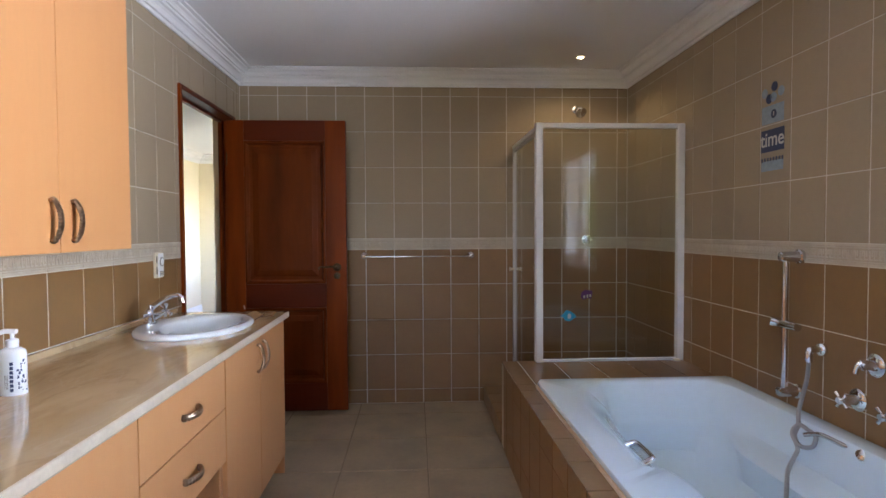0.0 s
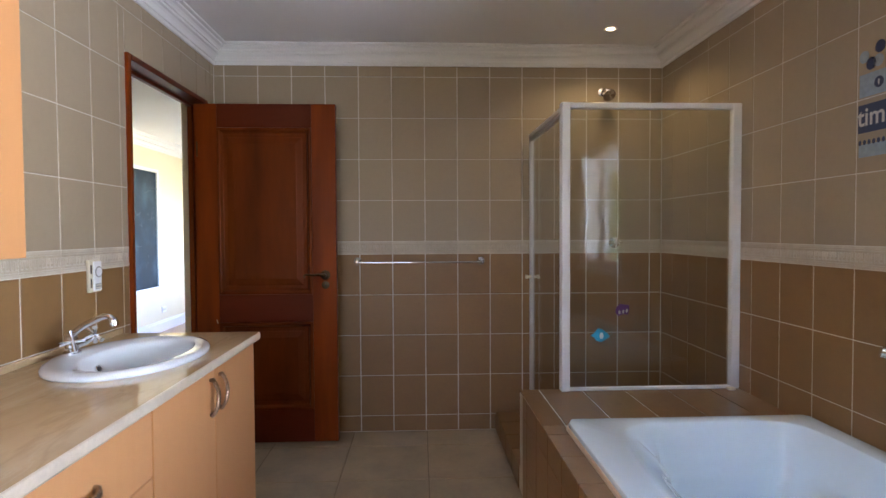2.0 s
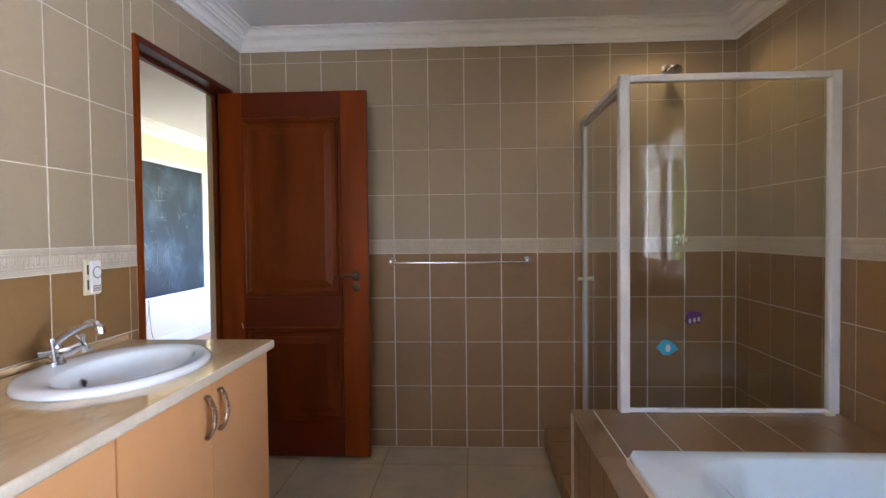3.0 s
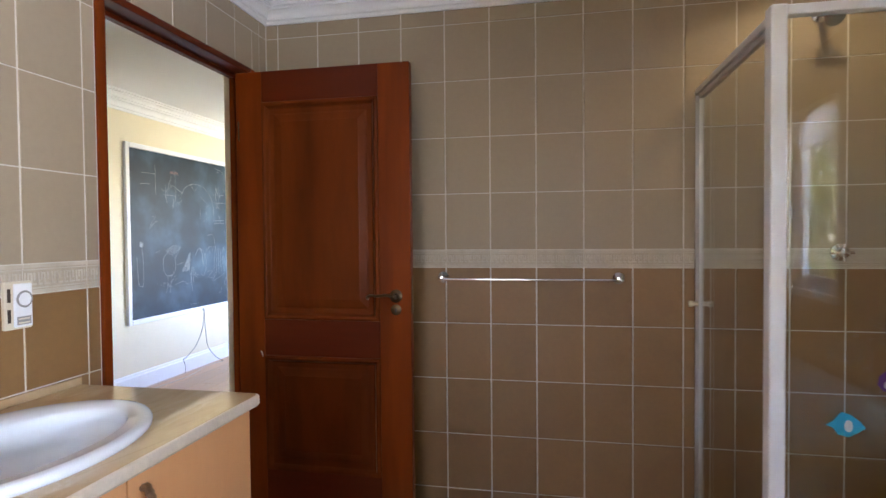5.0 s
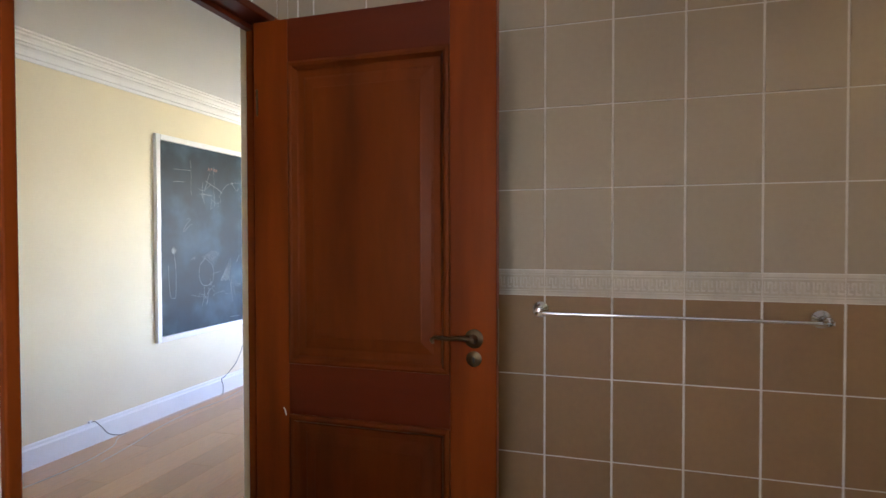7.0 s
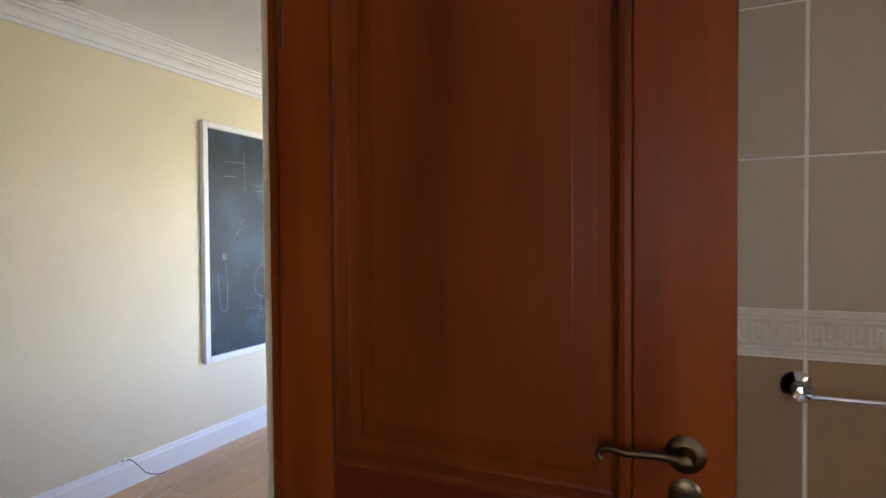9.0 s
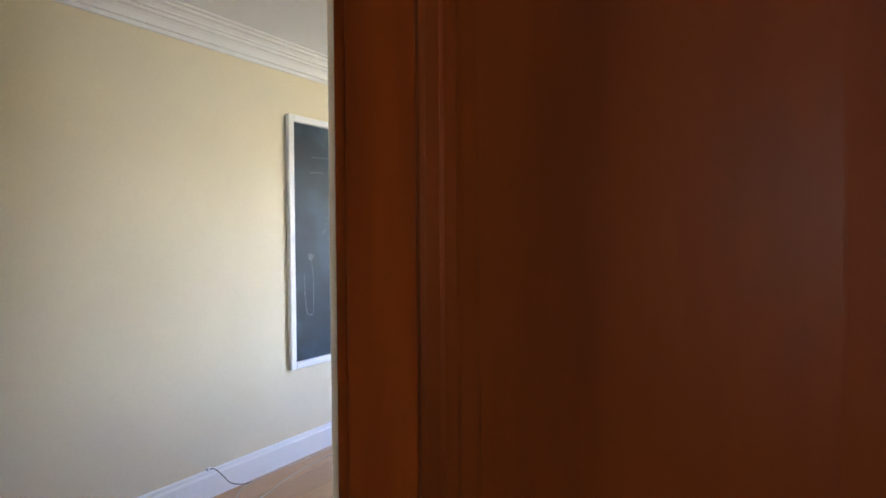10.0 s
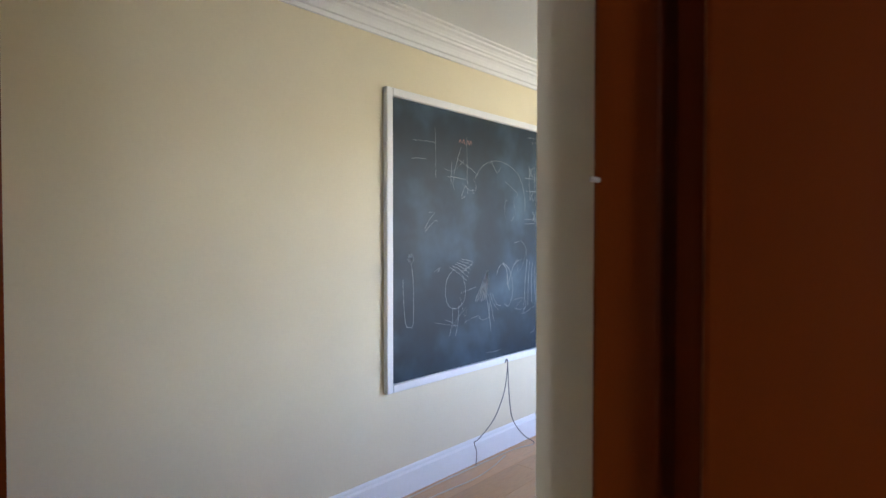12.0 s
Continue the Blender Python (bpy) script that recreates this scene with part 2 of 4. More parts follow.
        if not local and parent.parent is None:
            ob.matrix_parent_inverse = parent.matrix_basis.inverted()
    if label:
        ob["label"] = label
    return ob


def box(x0, x1, y0, y1, z0, z1, bevel=0.0, seg=2, bm=None):
    own = bmesh.new()
    r = bmesh.ops.create_cube(own, size=1)
    for v in r["verts"]:
        v.co = ((x0 + x1) / 2 + v.co.x * (x1 - x0), (y0 + y1) / 2 + v.co.y * (y1 - y0), (z0 + z1) / 2 + v.co.z * (z1 - z0))
    if bevel:
        bmesh.ops.bevel(own, geom=own.edges[:], offset=bevel, segments=seg, affect="EDGES", profile=0.5)
    if bm is None:
        return own
    return join(bm, own)


def join(bm, own):
    vs = [bm.verts.new(v.co) for v in own.verts]
    own.verts.index_update()
    for f in own.faces:
        bm.faces.new([vs[v.index] for v in f.verts])
    own.free()
    return bm


def loft(rings, bm=None, closed=True, cap0=False, cap1=False):
    """Quads between rings of equally many points."""
    bm = bm or bmesh.new()
    made = [[bm.verts.new(p) for p in ring] for ring in rings]
    k = len(rings[0])
    for a, b in zip(made, made[1:]):
        for i in range(k if closed else k - 1):
            j = (i + 1) % k
            bm.faces.new((a[i], a[j], b[j], b[i]))
    if cap0:
        bm.faces.new(made[0][::-1])
    if cap1:
        bm.faces.new(made[-1])
    return bm


def tube(pts, r, seg=10, bm=None, taper=None):
    """A round bar along points."""
    pts = [Vector(p) for p in pts]
    rings, side = [], None
    for i, p in enumerate(pts):
        d = (pts[min(i + 1, len(pts) - 1)] - pts[max(i - 1, 0)]).normalized()
        if side is None:
            side = d.cross(Vector((0, 0, 1)) if abs(d.z) < 0.9 else Vector((1, 0, 0))).normalized()
        side = (side - d * side.dot(d)).normalized()
        up = d.cross(side)
        rad = r if taper is None else r * taper[i]
        rings.append([p + side * (rad * math.cos(a)) + up * (rad * math.sin(a)) for a in (2 * math.pi * k / seg for k in range(seg))])
    return loft(rings, bm, cap0=True, cap1=True)


def curve(pts, n=8):
    """A smooth line through points."""
    pts = [Vector(p) for p in pts]
    out = []
    for i in range(len(pts) - 1):
        p0, p1, p2, p3 = pts[max(i - 1, 0)], pts[i], pts[i + 1], pts[min(i + 2, len(pts) - 1)]
        for k in range(n):
            t = k / n
            out.append(0.5 * (2 * p1 + (p2 - p0) * t + (2 * p0 - 5 * p1 + 4 * p2 - p3) * t * t + (3 * p1 - p0 - 3 * p2 + p3) * t ** 3))
    return out + [pts[-1]]


def lathe(profile, m, seg=24, bm=None):
    """A turned body: (radius, height) pairs about the z axis of the pose m."""
    rings = [[m @ Vector((r * math.cos(a), r * math.sin(a), h)) for a in (2 * math.pi * k / seg for k in range(seg))] for r, h in profile]
    return loft(rings, bm, cap0=True, cap1=True)


def facing(place, way):
    """A pose at place whose z axis points along way."""
    return Matrix.Translation(place) @ Vector(way).to_track_quat("Z", "Y").to_matrix().to_4x4()


def solid(cells, name, material, label, category):
    """A piece of the setting from boxes that butt end to end."""
    bm = bmesh.new()
    for c in cells:
        box(*c, bm=bm)
    return tagged(part(name, bm, material), label, category, kind="structure")


# ---- large structure: bathroom ----
G = 0.0024  # grout lies behind the tile faces
floor = solid([(XW, XR + 0.2, YS - 0.2, 0.2, -0.2, -0.003)], "floor", M_FGROUT, "bathroom floor of large beige ceramic tiles with brown joints", "floor")
wall_north = solid([(XL - G, XR + 0.2, YB + G, 0.16, -0.003, 2.5)], "wall_north", M_GROUT, "bathroom wall with brown tiles below and taupe tiles above", "wall")
wall_west = solid([(XW + 0.028, XL - G, YS - 0.2, DY0 - 0.03, -0.003, 2.5), (XW + 0.028, XL - G, DY0 - 0.03, DY1 + 0.03, DZ + 0.027, 2.5), (XW + 0.028, XL - G, DY1 + 0.03, 0.16, -0.003, 2.5)],
                  "wall_west", M_GROUT, "tiled bathroom wall with a doorway to the next room", "wall")
wall_east = solid([(XR + G, XR + 0.2, YS - 0.2, WY0, -0.003, 2.5), (XR + G, XR + 0.2, WY0, WY1, -0.003, WZ0), (XR + G, XR + 0.2, WY0, WY1, WZ1, 2.5), (XR + G, XR + 0.2, WY1, YB + G, -0.003, 2.5)],
                  "wall_east", M_GROUT, "tiled bathroom wall behind the bath with a window", "wall")
wall_south = solid([(XL - G, SWX0, YS - 0.2, YS - G, -0.003, 2.5), (SWX1, XR + G, YS - 0.2, YS - G, -0.003, 2.5), (SWX0, SWX1, YS - 0.2, YS - G, -0.003, WZ0), (SWX0, SWX1, YS - 0.2, YS - G, 2.06, 2.5)], "wall_south", M_GROUT, "tiled bathroom wall behind the entrance end", "wall")
ceiling = solid([(XL - G, XR + G, YS - G, YB + G, ZC, 2.5)], "ceiling", M_CEIL, "plain white painted plaster ceiling", "ceiling")

# bedroom shell
solid([(BX - 0.2, XW, BY0 - 0.2, BY1 + 0.2, -0.2, -0.012)], "floor_bedroom", M_DARK, "bedroom floor of oak laminate planks", "floor")
wall_bw = solid([(BX - 0.2, BX, BY0 - 0.2, BY1 + 0.2, -0.012, 2.6)], "wall_bedroom_west", M_CREAM, "smooth cream painted bedroom wall", "wall")
solid([(BX, XW, BY1, BY1 + 0.2, -0.012, 2.6)], "wall_bedroom_north", M_CREAM, "smooth cream painted bedroom wall", "wall")
solid([(BX, XW, BY0 - 0.2, BY0, -0.012, 2.6)], "wall_bedroom_south", M_CREAM, "smooth cream painted bedroom wall", "wall")
solid([(XW - 0.012, XW + 0.028, BY0, DY0 - 0.022, -0.012, 2.6), (XW - 0.012, XW + 0.028, DY0 - 0.022, DY1 + 0.022, DZ + 0.022, 2.6), (XW - 0.012, XW + 0.028, DY1 + 0.022, 0.16, -0.012, 2.6),
       (XW - 0.012, XW + 0.13, 0.16, 2.15, -0.012, 2.6), (XW - 0.012, XW + 0.13, 4.4, BY1, -0.012, 2.6),
       (XW - 0.012, XW + 0.13, 2.15, 4.4, -0.012, 0.7), (XW - 0.012, XW + 0.13, 2.15, 4.4, 2.0, 2.6), (XW, XW + 0.13, BY1, BY1 + 0.2, -0.012, 2.6)],
      "wall_bedroom_east", M_CREAM, "cream plastered bedroom wall around the doorway", "wall")
solid([(BX, XW - 0.012, BY0, BY1, BZ, 2.6)], "ceiling_bedroom", M_CEIL, "plain white painted bedroom ceiling", "ceiling")
solid([(BX - 0.2, XW + 0.13, YS - 0.2, BY1 + 0.2, 2.6, 2.75), (XW + 0.13, XR + 0.2, YS - 0.2, 0.16, 2.5, 2.75)], "roof_slab", M_PLASTER, "flat plastered slab over both rooms", "roof")


def cornice(name, x0, x1, y0, y1, z, profile, label):
    rings = []
    for d, h in profile:
        rings.append([(x0 + d, y0 + d, z - h), (x1 - d, y0 + d, z - h), (x1 - d, y1 - d, z - h), (x0 + d, y1 - d, z - h)])
    return tagged(part(name, loft(rings), M_WHITE), label, "cornice", kind="structure")


PROF = [(0.0, 0.108), (0.011, 0.108), (0.012, 0.092), (0.022, 0.090), (0.023, 0.078), (0.028, 0.066), (0.038, 0.056), (0.050, 0.052), (0.051, 0.042), (0.062, 0.040), (0.063, 0.032), (0.072, 0.022), (0.086, 0.016), (0.087, 0.008), (0.108, 0.007), (0.109, 0.0)]
cornice("trim_cornice", XL, XR, YS, YB, ZC, PROF, "white moulded plaster cornice with stepped ridges")
cornice("trim_cornice_bedroom", BX, XW - 0.012, BY0, BY1, BZ, [(a * 1.15, b * 1.2) for a, b in PROF], "white moulded plaster cornice with stepped ridges")

# skirting of the bedroom far wall
SK = [(0.0, 0.142), (0.006, 0.142), (0.010, 0.134), (0.011, 0.122), (0.017, 0.112), (0.018, 0.0), (0.0, 0.0)]
tagged(part("baseboard", loft([[(BX + d, y, z) for d, z in SK] for y in (BY0, BY1)], cap0=True, cap1=True), M_WHITE), "tall white painted moulded wooden skirting board", "baseboard", kind="structure")


# ---- door between bathroom and bedroom ----
def rect_loft(x0, x1, z0, z1, steps, face=0.0, bm=None, back=None):
    """Rings of a framed panel in the xz plane: steps are (inset, y)."""
    rings = [[(x0 + d, face + y, z0 + d), (x1 - d, face + y, z0 + d), (x1 - d, face + y, z1 - d), (x0 + d, face + y, z1 - d)] for d, y in steps]
    return loft(rings, bm, cap1=True)


LW, LT, LH = 0.798, 0.04, 1.960
door_1 = thing("door_1", None, "open red-brown varnished wooden panel door with bronze lever handle", "door", kind="structure", m=pose(0.020, -0.205, 0.02, 0, 0, 0))
SL, SR = 0.125, 0.138
for x0, x1 in ((0.0, SL), (LW - SR, LW)):
    part("stile", box(x0, x1, 0, LT, 0, LH, 0.003), M_WOOD, door_1, local=True)
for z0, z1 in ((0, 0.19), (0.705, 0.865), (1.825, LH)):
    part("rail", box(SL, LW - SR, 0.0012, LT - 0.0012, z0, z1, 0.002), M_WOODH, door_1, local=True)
STEP = [(0.0, 0.0012), (0.002, -0.005), (0.010, -0.008), (0.018, -0.006), (0.024, 0.003), (0.028, 0.010), (0.034, 0.0115), (0.052, 0.0115), (0.060, 0.0085), (0.088, 0.0035), (0.090, 0.0025)]
for z0, z1 in ((0.19, 0.705), (0.865, 1.825)):
    part("panel", rect_loft(SL, LW - SR, z0, z1, STEP), M_WOODP, door_1, local=True)
    part("panel_back", box(SL, LW - SR, 0.016, LT - 0.01, z0, z1), M_WOODP, door_1, local=True)


def lever(parent, x, z, face, toward, material, out=-1):
    """Rose, curled lever and keyhole plate on a door face; out: the side of the leaf in local y."""
    rose = lathe([(0.004, 0), (0.027, 0), (0.028, 0.003), (0.022, 0.007), (0.014, 0.009), (0.011, 0.014), (0.010, 0.040), (0.004, 0.043)], facing((x, face, z), (0, out, 0)), 20)
    part("rose", rose, material, parent, smooth=40, local=True)
    y = face + out * 0.034
    pts = curve([(x, y, z), (x + toward * 0.035, y + out * 0.004, z + 0.006), (x + toward * 0.075, y + out * 0.003, z + 0.002), (x + toward * 0.105, y, z + 0.004), (x + toward * 0.118, y, z - 0.004), (x + toward * 0.112, y, z - 0.013)], 6)
    n = len(pts)
    part("lever", tube(pts, 0.0062, 10, taper=[1.15 - 0.5 * i / n for i in range(n)]), material, parent, smooth=50, local=True)
    plate = lathe([(0.003, 0), (0.022, 0), (0.023, 0.003), (0.017, 0.006), (0.003, 0.0065)], facing((x, face, z - 0.058), (0, out, 0)), 20)
    plate = part("keyhole_plate", plate, material, parent, smooth=40, local=True)
    # Black shape on the plate stands in for the keyhole's dark inside.
    bm = box(x - 0.003, x + 0.003, face + out * 0.0068 - 0.0005, face + out * 0.0068 + 0.0005, z - 0.070, z - 0.056)
    lathe([(0.0045, 0), (0.0045, 0.001)], facing((x, face + out * 0.0062, z - 0.056), (0, out, 0)), 10, bm)
    part("keyhole", bm, M_BLACK, plate, local=True)


lever(door_1, 0.733, 0.976, 0.0, -1, M_BRASS)
for z in (0.22, 1.66):
    part("hinge", box(0.010, 0.017, -0.0025, 0.001, z, z + 0.085, 0.001, 1), M_BRASS, door_1, local=True)
bm = box(LW - 0.0005, LW + 0.0015, 0.012, 0.032, 0.90, 1.06, 0.0005, 1)
part("lock_plate", bm, M_BRASS, door_1, local=True)
bm = tube(curve([(0.107, -0.004, 0.722), (0.114, -0.009, 0.718), (0.117, -0.006, 0.700)], 4), 0.0022, 6)
part("splinter", bm, M_VWHITE, door_1, "pale splintered chip", local=True)

frame_1 = thing("door_frame", (XL, DY0, 0), "red-brown varnished wooden door frame set in the tiled wall", "door frame", kind="structure")
FX0, FX1 = XW + 0.029, XL + 0.012
for y0, y1, s in ((DY0 - 0.03, DY0, 1), (DY1, DY1 + 0.03, -1)):
    part("jamb", box(FX0, FX1, y0, y1, 0, DZ + 0.027, 0.004), M_WOOD, frame_1)
    a, b = (DY0, DY0 + 0.016) if s > 0 else (DY1 - 0.016, DY1)
    part("door_stop", box(FX0 + 0.009, -0.003, a, b, 0, DZ, 0.002), M_WOOD, frame_1)
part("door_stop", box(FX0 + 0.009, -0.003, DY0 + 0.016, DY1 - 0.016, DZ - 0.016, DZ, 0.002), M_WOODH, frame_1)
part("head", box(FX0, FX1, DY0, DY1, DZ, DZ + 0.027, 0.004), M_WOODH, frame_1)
bm = box(XL - 0.040, XL - 0.002, DY0, DY0 + 0.003, 0.94, 1.07, 0.001, 1)
part("strike_plate", bm, M_BRASS, frame_1, "dark bronze strike plate")
# Small pale nick on the jamb, built as a tiny rod.
bm = tube([(FX0 + 0.012, DY1 - 0.0155, 1.322), (FX0 + 0.0095, DY1 - 0.0185, 1.3225)], 0.0011, 6)
part("pale_nick", bm, M_VWHITE, frame_1)

# ---- second door, folded back against the bedroom wall ----
door_2 = thing("door_2", None, "open plain red-brown wooden door folded against the bedroom wall", "door", kind="structure", m=pose(-1.905, -0.86, 0.015, 0, 0, 90))
for x0 in (0.0, 0.80 - 0.12):
    part("stile", box(x0, x0 + 0.12, 0, 0.04, 0, 2.0, 0.003), M_WOOD, door_2, local=True)
for z0, z1 in ((0, 0.2), (0.72, 0.88), (1.87, 2.0)):
    part("rail", box(0.12, 0.68, 0.001, 0.039, z0, z1, 0.002), M_WOODH, door_2, local=True)
for z0, z1 in ((0.2, 0.72), (0.88, 1.87)):
    part("panel", rect_loft(0.12, 0.68, z0, z1, STEP), M_WOOD, door_2, local=True)
lever(door_2, 0.755, 0.97, 0.0, -1, M_PEWTER)

# ---- window over the bath, its blind and the garden ----
window_1 = thing("window_1", (XR + 0.1, (WY0 + WY1) / 2, WZ0), "white two-light casement window in the tiled wall", "window", kind="structure")
wx0, wx1 = XR + 0.035, XR + 0.080


def surround(bm, x0, x1, y0, y1, z0, z1, w, bevel=0.004):
    for c in ((y0, y0 + w, z0, z1), (y1 - w, y1, z0, z1), (y0 + w, y1 - w, z0, z0 + w), (y0 + w, y1 - w, z1 - w, z1)):
        box(x0, x1, *c, bevel=bevel, bm=bm)
    return bm


part("window_frame", surround(bmesh.new(), wx0, wx1, WY0, WY1, WZ0 + 0.02, WZ1, 0.036), M_PVC, window_1)
ym = (WY0 + WY1) / 2
part("mullion", box(wx0, wx1, ym - 0.022, ym + 0.022, WZ0 + 0.056, WZ1 - 0.036, 0.004), M_PVC, window_1)
for y0, y1, s in ((WY0 + 0.036, ym - 0.022, 1), (ym + 0.022, WY1 - 0.036, -1)):
    sash = part("casement", surround(bmesh.new(), wx0 - 0.008, wx1 - 0.012, y0 + 0.003, y1 - 0.003, WZ0 + 0.059, WZ1 - 0.039, 0.042, 0.005), M_PVC, window_1)
    pane = part("pane", box(wx0 + 0.012, wx0 + 0.018, y0 + 0.04, y1 - 0.04, WZ0 + 0.095, WZ1 - 0.075), M_PANE, sash)
    pane.visible_shadow = False
    hy = y1 - 0.03 if s > 0 else y0 + 0.03
    bm = box(wx0 - 0.024, wx0 - 0.012, hy - 0.012, hy + 0.012, 1.36, 1.44, 0.003)
    tube(curve([(wx0 - 0.03, hy, 1.40), (wx0 - 0.05, hy, 1.40), (wx0 - 0.055, hy, 1.37), (wx0 - 0.052, hy, 1.29)], 5), 0.007, 8, bm)
    part("window_handle", bm, M_PVC, sash)
part("window_sill", box(XR - 0.02, wx0, WY0 - 0.02, WY1 + 0.02, WZ0 - 0.02, WZ0 + 0.02, 0.006), M_PVC, window_1)
bm = bmesh.new()
for c in ((WY0, WY1, WZ1 - 0.003, WZ1), (WY0, WY0 + 0.003, WZ0 + 0.02, WZ1 - 0.003), (WY1 - 0.003, WY1, WZ0 + 0.02, WZ1 - 0.003)):
    box(XR + 0.002, wx0, *c, bm=bm)
part("reveal", bm, M_WHITE, window_1)

# Window out of view, added to bring light in from the south.
assumed_window_south = thing("assumed_window_south", ((SWX0 + SWX1) / 2, YS - 0.1, WZ0), "assumed unseen white window that lets light in at the end wall", "window", kind="structure")
bm = bmesh.new()
for cell in ((SWX0, SWX0 + 0.05, WZ0, 2.06), (SWX1 - 0.05, SWX1, WZ0, 2.06), (SWX0 + 0.05, SWX1 - 0.05, WZ0, WZ0 + 0.05), (SWX0 + 0.05, SWX1 - 0.05, 2.01, 2.06)):
    box(cell[0], cell[1], YS - 0.10, YS - 0.05, cell[2], cell[3], 0.004, bm=bm)
part("window_frame", bm, M_PVC, assumed_window_south)

# Window out of view, placed and sized to light the bedroom.
assumed_window_bedroom = thing("assumed_window_bedroom", (XW + 0.06, 3.27, 0.7), "assumed two-light window, out of view, that lets light into the bedroom", "window", kind="structure")
for y0, y1, z0, z1 in ((2.15, 2.21, 0.7, 2.0), (4.34, 4.4, 0.7, 2.0), (2.21, 4.34, 0.7, 0.76), (2.21, 4.34, 1.94, 2.0), (3.25, 3.29, 0.76, 1.94)):
    part("frame_bar", box(XW + 0.03, XW + 0.08, y0, y1, z0, z1, 0.004), M_PVC, assumed_window_bedroom)

blind = thing("venetian_blind", (XR + 0.0, ym, WZ1), "half-raised white slatted venetian blind hanging in the window", "blind")
part("head_rail", box(XR - 0.022, XR + 0.016, WY0 + 0.01, WY1 - 0.01, WZ1 - 0.035, WZ1 - 0.003, 0.003), M_PVC, blind)
for i in range(8):
    z = WZ1 - 0.050 - i * 0.0240
    bm = bmesh.new()
    join(bm, box(-0.0125, 0.0125, WY0 + 0.012, WY1 - 0.012, -0.0006, 0.0006))
    bmesh.ops.transform(bm, matrix=Matrix.Translation((XR + 0.0, 0, z)) @ Matrix.Rotation(radians(16), 4, "Y"), verts=bm.verts)
    part("slat", bm, M_PVC, blind)
part("bottom_rail", box(XR - 0.013, XR + 0.013, WY0 + 0.012, WY1 - 0.012, WZ1 - 0.245, WZ1 - 0.228, 0.003), M_PVC, blind)

tagged(part("ground", box(-60, 60, -60, 60, -0.5, -0.25), M_GROUND), "dry garden lawn reaching the horizon", "ground", kind="structure")
rng = random.Random(4)
bm = bmesh.new()
for _ in range(9000):
    c = Vector((XR + 0.9 + rng.uniform(0, 2.2), -5.2 - 8 * rng.random() ** 1.3, 0))
    c.z = -0.2 + rng.random() ** 0.85 * (4.4 + 0.45 * math.sin(c.y * 1.7) + 0.25 * math.sin(c.y * 4.1))
    a, b = Vector((rng.gauss(0, 1), rng.gauss(0, 1), rng.gauss(0, 1))).normalized(), Vector((rng.gauss(0, 1), rng.gauss(0, 1), rng.gauss(0, 1))).normalized()
    s = rng.uniform(0.06, 0.13)
    b = (b - a * a.dot(b)).normalized()
    bm.faces.new([bm.verts.new(c + p) for p in (-a * s, b * s * 0.45 - a * s * 0.1, a * s, -b * s * 0.45 - a * s * 0.1)])
tagged(part("hedge", bm, M_LEAF), "sunlit green leafy hedge outside the bathroom window", "hedge", kind="stuff")

# ---- bath surround and shower floor ----
DKX, DKZ, SHY = 1.77, 0.486, -0.858
surround_1 = thing("bath_surround", (DKX, -2, 0), "low brown tiled masonry surround boxing in the bath", "bath surround", kind="structure")
bm = bmesh.new()
for c in ((DKX + 0.005, 1.90, -3.4, -1.40, 0, DKZ - 0.004), (DKX + 0.005, XR, -1.40, SHY + 0.03, 0, DKZ - 0.004), (1.90, XR, -3.4, -3.05, 0, DKZ - 0.004)):
    box(*c, bm=bm)
part("masonry", bm, M_GROUT, surround_1)
kerb = thing("shower_kerb", (DKX, -0.4, 0), "low brown tiled kerb in front of the shower door", "kerb", kind="structure")
part("masonry", box(DKX + 0.005, 2.03, SHY + 0.03, YB, 0, 0.111), M_GROUT, kerb)
tagged(part("floor_shower", box(2.03, XR, SHY + 0.03, YB, -0.002, 0.03), M_SHFLOOR), "dark brown tiled shower floor", "floor", kind="structure")

# ---- bath ----
bath = thing("bathtub", (2.34, -2.2, 0.1), "white acrylic drop-in bath with chrome grab handle", "bathtub")
INNER = [(2.17, -1.405), (2.38, -1.395), (2.58, -1.400), (2.69, -1.435), (2.738, -1.55), (2.745, -1.85), (2.745, -2.3), (2.735, -2.85), (2.66, -2.94), (2.4, -2.95), (2.14, -2.94), (2.045, -2.86), (2.05, -2.55), (2.03, -2.39), (1.965, -2.335), (1.962, -2.15), (1.966, -1.9), (1.99, -1.65), (2.045, -1.47)]
loop = curve([(x, y, 0) for x, y in INNER] + [(*INNER[0], 0)], 5)[:-1]
n = len(loop)
inward = []
for i in range(n):
    d = (loop[(i + 2) % n] - loop[i - 2]).normalized()
    inward.append(Vector((d.y, -d.x, 0)))
BX0, BX1, BY0T, BY1T, RZ = 1.858, 2.817, -3.03, -1.345, 0.520


def rim_point(p, grow, z):
    """The point on the rim's rounded rectangle straight out from p."""
    c = Vector((2.36, -2.18, 0))
    d = p - c
    hx, hy = (BX1 - BX0) / 2 - grow, (BY1T - BY0T) / 2 - grow
    cx, cy = (BX0 + BX1) / 2, (BY0T + BY1T) / 2
    t = min((hx + (cx - c.x) * (1 if d.x > 0 else -1)) / max(1e-6, abs(d.x)), (hy + (cy - c.y) * (1 if d.y > 0 else -1)) / max(1e-6, abs(d.y)))
    return Vector((c.x + d.x * t, c.y + d.y * t, z))


def ease(a, b, x):
    t = min(1, max(0, (x - a) / (b - a)))
    return t * t * (3 - 2 * t)


